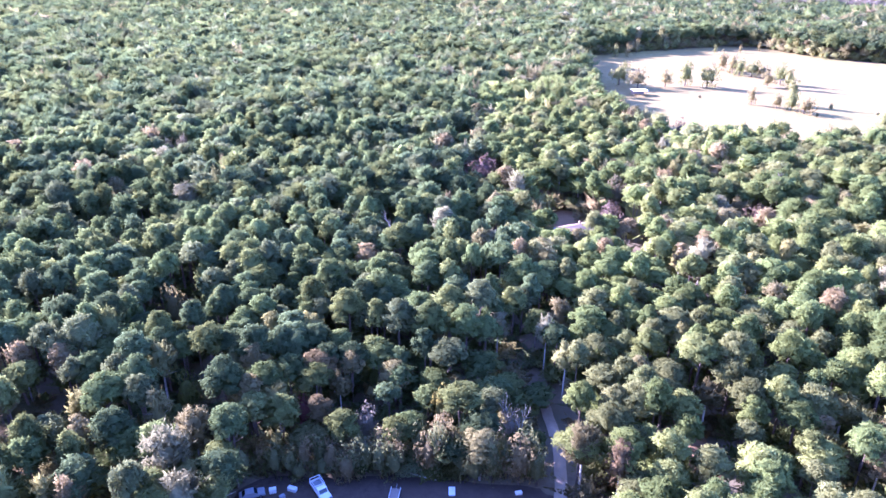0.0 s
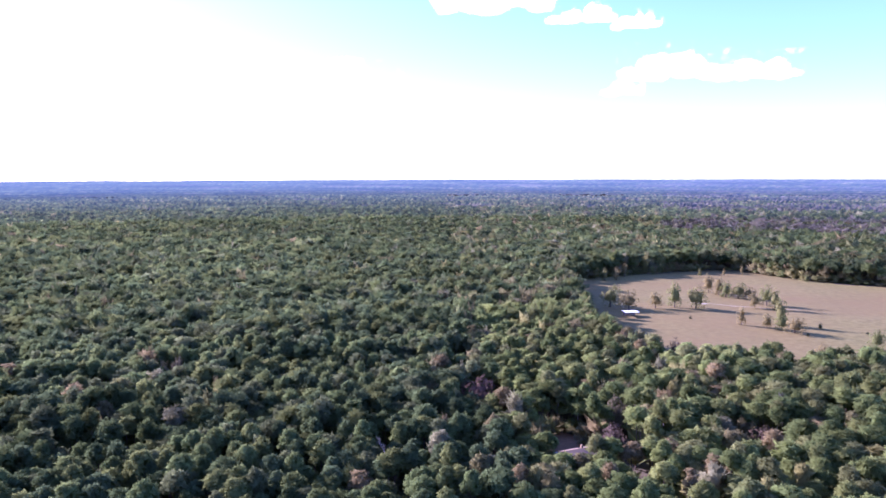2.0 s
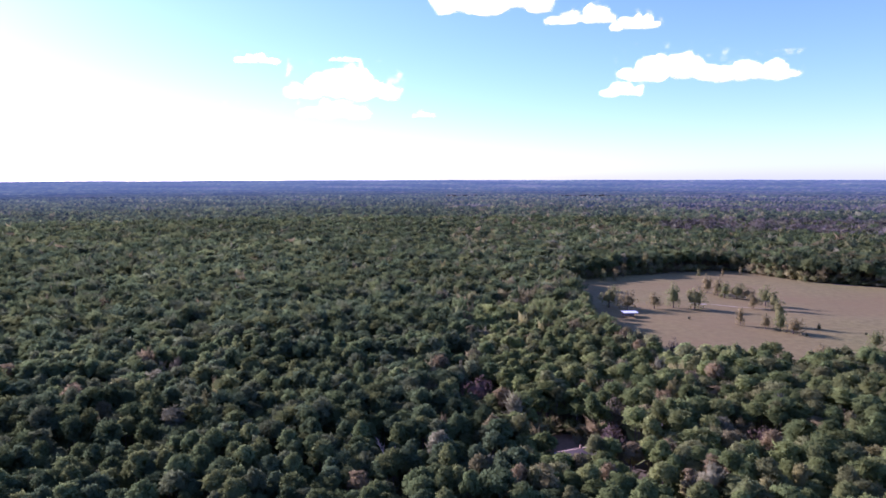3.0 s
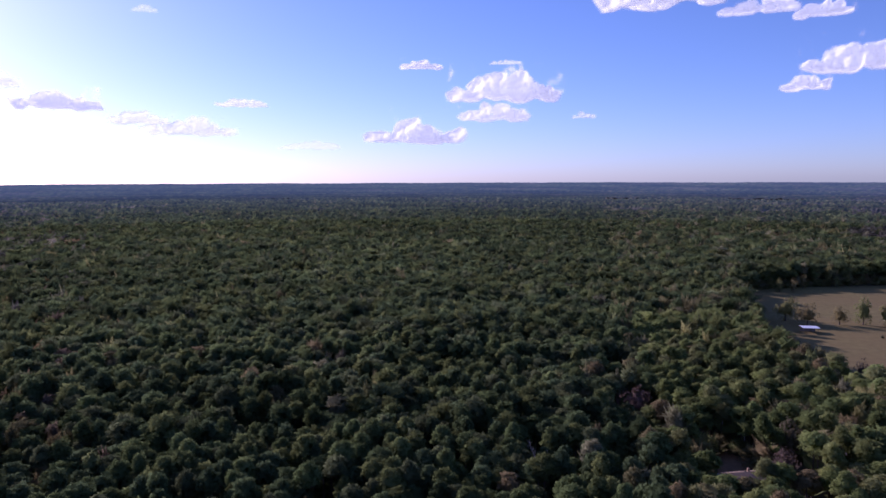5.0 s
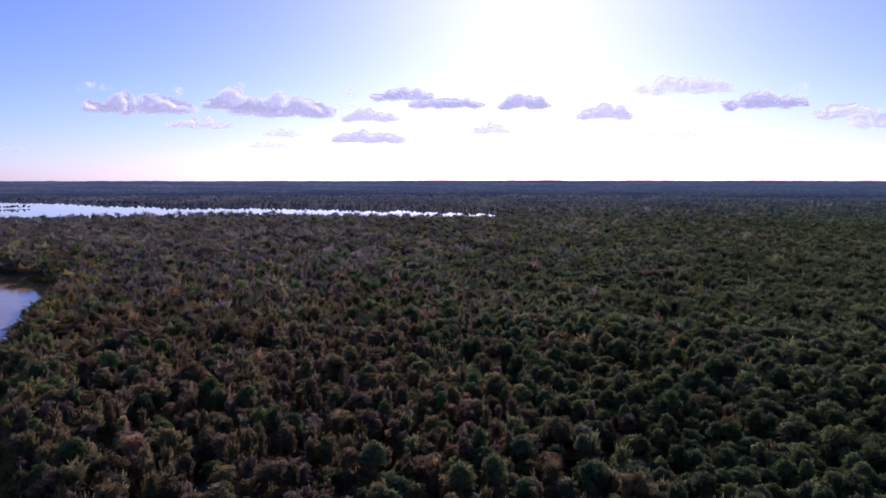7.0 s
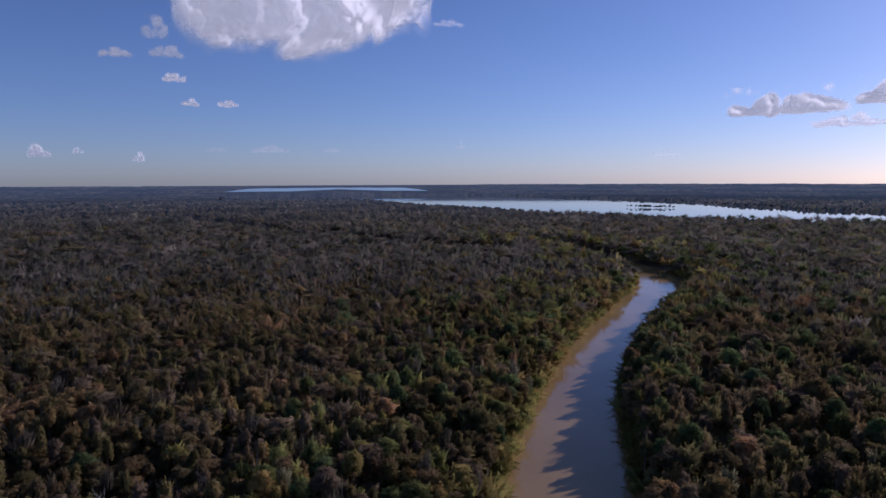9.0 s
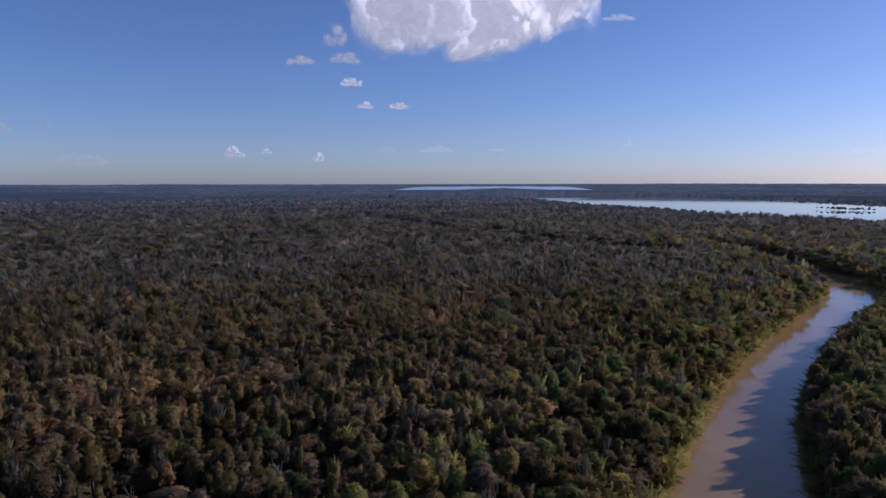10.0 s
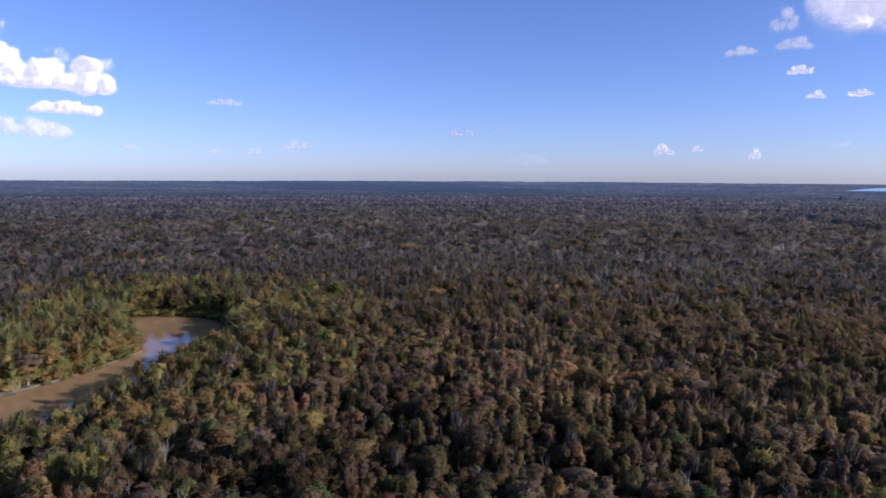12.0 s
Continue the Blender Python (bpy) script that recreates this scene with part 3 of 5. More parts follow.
    for x, y, long, half, low, rise in ((42, 206, 42, 7, .16, .015), (120.5, 428, 60, 9, .16, .015), (2, 99, 44, 15, .42, .011)):
        ahead, aside = -.87 * (p[:, 0] - x) + .5 * (p[:, 1] - y), np.abs(.5 * (p[:, 0] - x) + .87 * (p[:, 1] - y))
        tall = np.where((ahead > 2) & (ahead < long) & (aside < half), np.minimum(tall, low + rise * ahead), tall)
    wide = wide * (1 + .26 * np.clip((r - 600) / 150, 0, 1))
    return kind, tint, wide, tall


def scatter(r0, r1, a0, a1, step, seed, gaps=.1):
    g = np.random.RandomState(seed)
    k = int(r1 / step) + 1
    gx, gy = np.meshgrid(np.arange(-k, k + 1) * step, np.arange(-k, k + 1) * step, indexing="ij")
    gx = gx + (np.arange(2 * k + 1) % 2)[None, :] * step * .5
    p = np.stack([gx.ravel(), gy.ravel()], 1)
    r, az = polar(p)
    az = turn_from(az)
    p = p[(r > r0) & (r < r1) & (az > a0) & (az < a1)]
    p = p + g.uniform(-.42, .42, p.shape) * step
    p = p[g.uniform(0, 1, len(p)) > gaps + (.34 if r1 < 350 else .16) * np.clip(wave_noise(p, 42, seed + 5) * 1.4 - .1, 0, 1)]
    keep = distance(p, RIVER_PLAN) > 0.3
    keep &= distance(p, LAKE_PLAN) > 6
    keep &= distance(p, PASTURE) > 1.5 + 3 * wave_noise(p, 40, 2)
    for plan, gap in ((YARD_PLAN, .4), (HOUSE_YARD, 1.0), (GAP_YARD, .5)):
        keep &= distance(p, plan) > gap
    keep &= distance(p, LANE, False) > np.where(p[:, 1] > 123, -1, 2.2)
    keep &= distance(p, SHORE_CREEK, False) > 26
    for _, x, y, h, w, _ in ODD_TREES + ODD_CYPRESSES:
        keep &= np.hypot(p[:, 0] - x, p[:, 1] - y) > w * .62
    return p[keep]


def plant(name, p, shapes, g, label, trunks=None, leaf=None):
    """One joined mesh of many trees. shapes[kind]: list of crown shapes; trunks likewise."""
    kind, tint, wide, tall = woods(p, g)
    z = ground_height(p)
    spin = g.uniform(0, 6.2832, len(p))
    for what, table, mats in (("crowns", shapes, {PINE: leaf or LEAF, LEAFY: leaf or LEAF}), ("trunks", trunks, {PINE: BARK, LEAFY: PALE_BARK})):
        if not table:
            continue
        groups = {}
        for k in (PINE, LEAFY):
            which = g.randint(0, len(table[k]), len(p))
            if k == LEAFY and what == "crowns":
                which = np.where((tint[:, 0] > tint[:, 1] * 1.2) & (g.uniform(0, 1, len(p)) < .65), LAYERED, which)
                which = np.where((which % 5 == TWIGGY) & (g.uniform(0, 1, len(p)) < np.where(p[:, 1] > -40, .93, .2)), which - 3, which)
            twigs = (kind == k) & (which % 5 == TWIGGY) & (k == LEAFY) & (what == "crowns")
            shade = np.where(twigs[:, None], pick(g, TWIG_TINTS, len(p)), tint)
            for s, (v, f, soft, bulge) in enumerate(table[k]):
                i = np.nonzero((kind == k) & (which == s))[0]
                if not len(i):
                    continue
                c, sn = np.cos(spin[i])[:, None], np.sin(spin[i])[:, None]
                x = (v[None, :, 0] * c - v[None, :, 1] * sn) * wide[i][:, None] + p[i, 0][:, None]
                y = (v[None, :, 0] * sn + v[None, :, 1] * c) * wide[i][:, None] + p[i, 1][:, None]
                w = v[None, :, 2] * tall[i][:, None] + z[i][:, None]
                vv = np.stack([x, y, w], -1).reshape(-1, 3)
                ff = (f[None] + (np.arange(len(i)) * len(v))[:, None, None]).reshape(-1, 3)
                tt = np.repeat(shade[i], len(v), 0)
                bb = np.zeros((0, 3)) if bulge is None else np.stack([bulge[None, :, 0] * c - bulge[None, :, 1] * sn, bulge[None, :, 0] * sn + bulge[None, :, 1] * c, np.tile(bulge[:, 2], (len(i), 1))], -1).reshape(-1, 3)
                groups.setdefault(mats[k], []).append((vv, ff, tt, np.tile(np.arange(len(v)) < soft, len(i)), bb))
        for m, bits in groups.items():
            off, V, F, T, C, B = 0, [], [], [], [], []
            for vv, ff, tt, cc, bb in bits:
                V.append(vv), F.append(ff + off), T.append(tt), C.append(cc), B.append(bb)
                off += len(vv)
            nm = name if what == "crowns" else ("pine_trunks" if m is BARK else "pale_trunks")
            lb = label if what == "crowns" else ("brown pine trunks standing in the woods" if m is BARK else "pale grey trunks standing in the swamp woods")
            leafy = what == "crowns"
            ob = new(nm, mesh(nm, np.concatenate(V), np.concatenate(F), m, np.concatenate(T) if leafy else None, False, np.concatenate(C) if leafy else None, np.concatenate(B) if leafy else None))
            tagged(ob, lb, "trees", kind="stuff")


SHAPES_NEAR = {k: [crown_shape(k, 100 + 10 * k + s, 820, (3, 6), 3) for s in range(6)] for k in (PINE, LEAFY)}
SHAPES_M = {k: [crown_shape(k, 150 + 10 * k + s, 340, (3, 6), 3) for s in range(6)] for k in (PINE, LEAFY)}
SHAPES_A = {k: [crown_shape(k, 200 + 10 * k + s, (250, 170)[k], (3, 6), 3) for s in range(6)] for k in (PINE, LEAFY)}
SHAPES_B = {k: [crown_shape(k, 250 + 10 * k + s, (116, 84)[k], (2, 5), 3) for s in range(8)] for k in (PINE, LEAFY)}
SHAPES_C = {k: [crown_shape(k, 300 + 10 * k + s, (26, 19)[k], (1, 5), 3) for s in range(10)] for k in (PINE, LEAFY)}
SHAPES_D = {k: [crown_shape(k, 400 + 10 * k + s, 10, (1, 4), 3) for s in range(10)] for k in (PINE, LEAFY)}
TRUNKS = {k: [(*trunk_shape(k, 500 + 10 * k + s), 0, None) for s in range(4)] for k in (PINE, LEAFY)}
STICKS = {k: [(*limb((0, 0, -.3), (.3, .2, NOMINAL[k][1] * .8), .2, .07, 3), 0, None)] for k in (PINE, LEAFY)}


def tree_things(p, seed, group, shapes):
    """Single trees, each an Empty with its trunk and crown."""
    g = np.random.RandomState(seed)
    kind, tint, wide, tall = woods(p, g)
    z = ground_height(p)
    crowns = {k: [mesh("crown", v, f, LEAF_THING, cut=np.arange(len(v)) < soft, bulge=b) for v, f, soft, b in shapes[k]] for k in (PINE, LEAFY)}
    trunks = {k: [mesh("trunk", v, f, BARK if k == PINE else PALE_BARK) for v, f, _, _ in TRUNKS[k]] for k in (PINE, LEAFY)}
    for i in range(len(p)):
        k, form = int(kind[i]), g.randint(0, 6)
        if k == LEAFY and tint[i, 0] > tint[i, 1] * 1.2 and g.uniform() < .65:
            form = LAYERED
        if k == LEAFY and form == TWIGGY and p[i, 1] > -40 and g.uniform() < .93:
            form = 1
        if k == LEAFY and form == TWIGGY:
            tint[i] = pick(g, TWIG_TINTS, 1)[0]
        red, green, blue = tint[i]
        if k == PINE:
            nm, cat = "pine_tree", "pine tree"
            lb = "bright yellow-green pine with a rounded crown" if green > .125 else "dark green pine with a rounded clumpy crown"
        else:
            nm, cat = "hardwood_tree", "tree"
            lb = ("pale grey half-bare tree with upright twigs" if form == TWIGGY else "rust-brown autumn tree with thin foliage" if red > green * 1.25 else "grey-brown autumn tree with a ragged crown" if red > green else "olive green broadleaf tree with a tall crown")
        top = tagged(new(nm), lb, cat, group)
        top.matrix_basis = Matrix.Translation((p[i, 0], p[i, 1], z[i])) @ Matrix.Rotation(g.uniform(0, 6.28), 4, "Z") @ Matrix.Diagonal((wide[i], wide[i], tall[i], 1))
        a = new("trunk", trunks[k][g.randint(0, 4)])
        b = new("crown", crowns[k][form])
        a.parent = b.parent = top
        b.color = (red, green, blue, 1)


# near woods: in front of the first view the ground is seen close by; elsewhere from farther out
near_front = scatter(60, 205, -42, 44, 5.0, 1)
near_side = np.concatenate([scatter(132, 240, -235, -96, 4.5, 2, .05), scatter(132, 240, -96, -42, 5.4, 62, .05)])
front_pick = (near_front[:, 1] > 92) & (near_front[:, 1] < 158) & (np.abs(near_front[:, 0]) < 66)
first = np.nonzero(front_pick)[0][:300]
tree_things(near_front[first], 11, "pines of the near wood", SHAPES_NEAR)
rest_front = np.delete(near_front, first, 0)
side_pick = np.nonzero((near_side[:, 1] < -150) & (near_side[:, 1] > -215) & (near_side[:, 0] > -125) & (near_side[:, 0] < 45))[0][:300]
tree_things(near_side[side_pick], 12, "trees of the river swamp", SHAPES_M)
rest_side = np.delete(near_side, side_pick, 0)
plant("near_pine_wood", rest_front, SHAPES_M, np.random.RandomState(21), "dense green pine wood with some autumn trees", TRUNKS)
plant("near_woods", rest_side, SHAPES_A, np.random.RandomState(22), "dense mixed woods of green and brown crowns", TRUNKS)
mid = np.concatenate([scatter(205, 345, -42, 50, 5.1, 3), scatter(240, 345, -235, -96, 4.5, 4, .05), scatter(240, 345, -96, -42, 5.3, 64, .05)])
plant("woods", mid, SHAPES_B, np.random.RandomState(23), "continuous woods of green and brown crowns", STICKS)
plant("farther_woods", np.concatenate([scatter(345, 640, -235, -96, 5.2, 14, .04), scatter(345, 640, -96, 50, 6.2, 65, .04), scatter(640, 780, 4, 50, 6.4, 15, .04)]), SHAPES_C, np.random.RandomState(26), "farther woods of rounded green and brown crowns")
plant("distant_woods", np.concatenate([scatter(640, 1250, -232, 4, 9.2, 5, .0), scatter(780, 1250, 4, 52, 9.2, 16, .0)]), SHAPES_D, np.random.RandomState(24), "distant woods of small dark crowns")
plant("haze_glow_woods", scatter(1250, 1700, -232, 52, 21.0, 17, .0), SHAPES_D, np.random.RandomState(29), "far woods with a painted bluish haze glow", None, LEAF_HAZE_GLOW)
under = np.concatenate([scatter(45, 132, -235, -42, 7.5, 6), scatter(45, 60, -42, 125, 7.5, 7), scatter(60, 160, 50, 125, 8.0, 8)])
plant("woods_behind", under, SHAPES_C, np.random.RandomState(25), "woods of green crowns below and behind", STICKS)
plant("woods_below", scatter(3, 45, -235, 125, 6.2, 9), SHAPES_A, np.random.RandomState(27), "green pine crowns straight below", TRUNKS)
plant("woods_aside", scatter(160, 420, 50, 125, 9.0, 10), SHAPES_D, np.random.RandomState(28), "woods of green crowns off to the side")


def clear_of(p):
    d = np.minimum.reduce([distance(p, RIVER_PLAN), distance(p, PASTURE), distance(p, YARD_PLAN), distance(p, HOUSE_YARD), distance(p, GAP_YARD)])
    return np.minimum(d, distance(p, LANE, False) - 2.5)


def understory():
    """Low growth between the trunks: a ragged layer of bushes."""
    g = np.random.RandomState(41)
    p, i = sheet_grid(np.geomspace(200, 660, 90), np.arange(-234, 50.01, .95))
    p = p + g.uniform(-.4, .4, p.shape) * np.hypot(p[:, 0], p[:, 1])[:, None] * .012
    d = clear_of(p)
    z = ground_height(p) + np.clip(d - 3, 0, 8) * .4 + g.uniform(-1.2, 3.4, len(p)) * np.clip((d - 2) / 5, 0, 1) + 2 * wave_noise(p, 60, 13) * np.clip((d - 2) / 8, 0, 1) - .3
    kind, tint, wide, tall = woods(p, g)
    q = quads_of(i)
    q = q[(d[q] > 1.0).all(1) & (distance(p, HOUSE_YARD)[q] > 9).all(1)]
    tagged(new("undergrowth", mesh("undergrowth", np.column_stack([p, z]), q, LEAF, tint)), "shaded bushes and saplings under the trees", "undergrowth", kind="stuff")


understory()


def saplings():
    """Single bushes and saplings under the near pines."""
    g = np.random.RandomState(46)
    p = scatter(62, 206, -42, 44, 4.2, 47, .2)
    p = p[clear_of(p) > 1.2]
    tint = woods(p, g)[1]
    z = ground_height(p)
    V, F, T, C, B, off = [], [], [], [], [], 0
    for k in range(len(p)):
        v, f, soft, b = SHAPES_C[LEAFY][g.randint(0, 10)]
        h = g.uniform(.2, .5)
        v = v * np.array([.85, .85, h]) * g.uniform(.6, 1.1) + np.array([p[k, 0], p[k, 1], z[k] - 4.6 * h])
        V.append(v), F.append(f + off), T.append(np.tile(tint[k], (len(v), 1))), C.append(np.arange(len(v)) < soft), B.append(b)
        off += len(v)
    ob = new("saplings", mesh("saplings", np.concatenate(V), np.concatenate(F), LEAF, np.concatenate(T), False, np.concatenate(C), np.concatenate(B)))
    tagged(ob, "shaded saplings and bushes under the pines", "undergrowth", kind="stuff")


saplings()


def hedge(name, outline, step, spread, lift, tints, seed, label, skip=None, tall=(.28, .55)):
    """Shrubs and low trees all along an outline."""
    g = np.random.RandomState(seed)
    a, b = outline, np.roll(outline, -1, 0)
    p = np.concatenate([u + (v - u) * np.linspace(0, 1, max(int(np.linalg.norm(v - u) / step), 1), endpoint=False)[:, None] for u, v in zip(a, b)])
    p = p + g.uniform(-spread, spread, p.shape)
    if skip is not None:
        p = p[~skip(p)]
    V, F, T, C, B, off = [], [], [], [], [], 0
    tint = pick(g, tints, len(p))
    for k in range(len(p)):
        v, f, soft, b = SHAPES_C[LEAFY][(0, 1, 2, 5, 6, 7)[g.randint(0, 6)]] if g.uniform() < .6 else SHAPES_B[LEAFY][(0, 1, 2, 5, 6, 7)[g.randint(0, 6)]]
        h = g.uniform(*tall)
        v = v * np.array([.95, .95, h]) * g.uniform(.8, 1.25) + np.array([p[k, 0], p[k, 1], lift - 5.2 * h])
        V.append(v), F.append(f + off), T.append(np.tile(tint[k], (len(v), 1))), C.append(np.arange(len(v)) < soft), B.append(b)
        off += len(v)
    ob = new(name, mesh(name, np.concatenate(V), np.concatenate(F), LEAF, np.concatenate(T), False, np.concatenate(C), np.concatenate(B)))
    tagged(ob, label, "bushes", kind="stuff")


def dry_bank(p):
    r, az = polar(p)
    az = turn_from(az)
    return (r < 140) | (az > -50) | (r > 700) | ((distance(p, np.array([(118, -301), (88, -334), (66, -374)], float), False) < 4.5) & (distance(p, RIVER_PLAN) < .2))


hedge("bank_bushes", RIVER_PLAN, 2.6, 1.4, -1.4, BANK_TINTS, 44, "green and yellowing bushes leaning over the river", dry_bank)
hedge("clearing_bushes", HOUSE_YARD, 1.7, 1.8, 0, MIXED_TINTS, 50, "olive and tan bushes round the house clearing", lambda p: p[:, 1] < 206, (.25, .6))
POINT_EDGE = np.array([(121, -306), (103, -324), (90, -339), (78, -358), (69, -377)], float)
for push, seed in ((0, 48), (4, 49)):
    row = POINT_EDGE + np.array([.81, -.585]) * push
    hedge("shore_bushes", np.concatenate([row, row[::-1]]), 2.0, 1.3, .2, BANK_TINTS, seed, "dense green bushes behind the sandy shore", None, (.3 + push * .04, .55 + push * .07))
hedge("field_edge_bushes", PASTURE + np.sign(PASTURE - PASTURE.mean(0)) * 2.5, 2.6, 2.2, 0, MIXED_TINTS, 45, "tan and olive bushes along the edge of the field", None, (.3, .75))


def open_land(p):
    """Pale fields and clearings in the far country, 0..1."""
    r, az = polar(p)
    along = np.stack([turn_from(az) * 22, r * .55], 1)
    return np.clip((wave_noise(along, 260, 63) - .5) * 5, 0, 1) * np.clip((r - 1500) / 300, 0, 1)


FIELD_FAR = np.array((.2, .17, .11))


def far_canopy(name, rs, azs, seed, label):
    g = np.random.RandomState(seed)
    p, i = sheet_grid(rs, azs)
    p = p + g.uniform(-.4, .4, p.shape) * np.minimum(np.hypot(p[:, 0], p[:, 1])[:, None] * .0021, 9)
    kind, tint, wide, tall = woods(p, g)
    bare = open_land(p)
    peak = g.uniform(0, 1, len(p)) < .5
    z = np.where(peak, 11.5 + 3 * g.uniform(-1, 1, len(p)), 5 + 4 * g.uniform(0, 1, len(p))) + 2 * wave_noise(p, 500, 61)
    z = z * (1 - bare) + 1.5 * bare
    tint = tint * (1 - bare[:, None]) + FIELD_FAR * bare[:, None]
    tint = tint * (1 + .3 * wave_noise(p, 420, 65))[:, None]
    shore = np.minimum(distance(p, LAKE_PLAN), distance(p, SHORE_CREEK, False) * 1.0 - 16)
    shore = np.minimum(shore, distance(p, PASTURE))
    z = np.where(shore < 4, -1.0, z)
    q = quads_of(i)
    q = q[(z[q] > 0).any(1)][:, ::-1]
    bulge = unit(np.array([0, 0, 1.0]) + g.normal(0, .3, (len(p), 3)))
    ob = new(name, mesh(name, np.column_stack([p, z]), q, LEAF_HAZE_GLOW, tint, bulge=bulge))
    tagged(ob, label, "trees", kind="stuff")


far_canopy("far_woods", np.geomspace(1225, 3000, 62), np.arange(-232, 52.01, .125), 31, "far forest canopy stretching to the horizon")
far_canopy("far_woods_behind", np.geomspace(420, 2980, 40), np.arange(52, 128.1, 1.0), 32, "forest canopy stretching away to the horizon")


# the lake's far arm, where the country rises to the skyline
ARM_R, ARM_Z = (2900, 4100, 4300, 4600, 4960), (6, 14, 25.9, 44.9, 61)


def build_arm():
    azs = np.linspace(-134.9, -118.4, 60)
    t = np.linspace(0, 1, 60)
    near = 4320 + 50 * np.sin(t * 9) * t + 200 * np.clip(1 - np.abs(t - .55) / .25, 0, 1) - 40 * t
    far = 4540 + 70 * np.sin(np.minimum(t * 3.1, 3.0)) + 12 * np.sin(t * 40)
    far = near + (far - near) * np.clip(np.minimum(t, 1 - t) * 9, .08, 1)
    rows = []
    for r in (near, near * .5 + far * .5, far):
        rows.append(np.stack([r * np.sin(np.radians(azs)), r * np.cos(np.radians(azs)), np.interp(r, ARM_R, ARM_Z)], 1))
    i = np.arange(180).reshape(3, 60)
    tagged(new("lake_arm", mesh("lake_arm", np.concatenate(rows), quads_of(i)[:, ::-1], LAKE, bulge=np.tile((0.0, 0.0, 1.0), (180, 1)))), "far arm of the pale lake", "water", kind="structure")


build_arm()


def build_hills():
    """The far country, flat at first and rolling up to the skyline."""
    rs = np.concatenate([np.linspace(2960, 4500, 24), np.linspace(4530, 4960, 14)])
    azs = np.arange(0, 360, .2)
    p, i = sheet_grid(rs, azs)
    r, az = polar(p)
    t = np.clip((r - 4000) / 960, 0, 1) ** 1.6
    g = np.random.RandomState(7)
    turned = turn_from(az)
    crest = 62 + 3 * wave_noise(np.stack([az * 10, az * 0], 1), 160, 71) + 1.2 * wave_noise(np.stack([az * 10, az * 0], 1), 24, 72)
    z = 9 + t * (crest - 9) + g.uniform(-4, 4, len(p)) * (1 - .8 * t)
    lean = np.clip(np.minimum(turned + 140.5, -112.5 - turned) / 4, 0, 1)
    z = z * (1 - lean) + (np.interp(r, ARM_R, ARM_Z) - 1.5) * lean
    d = distance(p, LAKE_PLAN)
    z = np.where((d < 10) & (r < 4150), -2, z)
    tint = woods(p, g)[1]
    bare = (open_land(p) * .8)[:, None]
    # tint darkened to stand in for shade between crowns, which this sheet lacks
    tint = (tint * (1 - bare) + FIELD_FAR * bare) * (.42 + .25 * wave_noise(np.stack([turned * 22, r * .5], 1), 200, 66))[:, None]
    q = quads_of(i, True)[:, ::-1]
    q = q[((d[q] > 10) | (r[q] > 4100)).any(1)]
    bulge = unit(np.array([0, 0, 1.0]) + g.normal(0, .2, (len(p), 3)))
    ob = new("backdrop", mesh("backdrop", np.column_stack([p, z]), q, LEAF_HAZE_GLOW, tint, bulge=bulge))
    tagged(ob, "wooded country on the horizon with a painted blue haze glow", "hills", kind="structure")


build_hills()


# ---- clouds: heading, elevation, width and height in degrees, fullness ----
CLOUDS_NORTH = [
    (18.5, 8.3, 8.5, 2.4, 1.0), (24.0, 7.7, 6.6, 1.8, 1.0), (14.7, 6.8, 3.4, 1.3, 1.0), (4.1, 14.3, 9.0, 3.5, 1.0), (11.3, 12.5, 5.3, 1.6, .9), (15.6, 11.8, 3.7, 1.3, 1.0), (-6.4, 7.0, 6.0, 1.7, .4)]
CLOUDS_NORTHWEST = [
    (-15.2, 3.8, 8.0, 2.5, 1.0), (-8.0, 7.2, 9.0, 2.6, 1.0), (-8.8, 5.3, 6.1, 1.6, .9), (-14.7, 9.2, 3.6, .8, 1.0), (-7.8, 9.4, 2.9, .5, .7), (-1.4, 5.1, 2.1, .7, .7), (-29.2, 6.0, 4.3, .8, .8),
    (-23.8, 2.7, 5.4, .8, .5), (-36.0, 12.6, 1.9, .7, .5), (-36.8, 4.6, 4.5, 1.2, .8), (-33.1, 4.0, 7.0, 1.7, .8), (-48.0, 7.0, 7.3, 1.8, .8), (-42.2, 5.6, 5.8, 1.5, 1.0), (-54.0, 5.1, 4.7, 1.4, .9), (-49.0, 3.3, 4.6, .8, .6)]
CLOUDS_WEST = [
    (-90.7, 5.4, 7.7, 1.8, 1.0), (-86.4, 4.1, 5.4, 1.0, .8), (-83.6, 5.9, 5.2, 1.8, 1.0), (-80.3, 5.6, 8.4, 2.1, 1.0), (-80.4, 3.5, 3.0, .8, .7), (-73.2, 3.2, 6.3, 1.2, .9), (-81.3, 2.5, 3.5, .6, .6),
    (-70.4, 6.7, 5.1, 1.4, 1.0), (-73.1, 4.9, 4.9, 1.1, .9), (-66.9, 6.0, 6.6, 1.1, 1.0), (-60.4, 6.0, 4.9, 1.3, 1.0), (-63.1, 3.9, 3.5, 1.1, .8), (-57.5, 2.4, 5.7, .8, .5), (-65.3, 1.9, 8.0, .7, .5),
    (-74.9, 6.7, 1.3, .7, .6), (-75.0, 5.7, 2.1, .5, .5), (-66.4, 2.8, 1.5, .6, .4), (-77.0, 2.1, 2.0, .5, .4)]
CLOUDS_SOUTH = [
    (-128.9, 14.3, 21.0, 11.6, 1.0), (-142.4, 9.5, 2.4, 1.0, .9), (-138.8, 9.8, 2.6, 1.3, .8), (-139.6, 11.4, 2.0, 2.0, .8), (-138.3, 7.9, 1.8, .8, 1.0), (-137.2, 6.1, 1.3, .9, 1.0), (-134.4, 6.1, 1.7, .8, 1.0)]
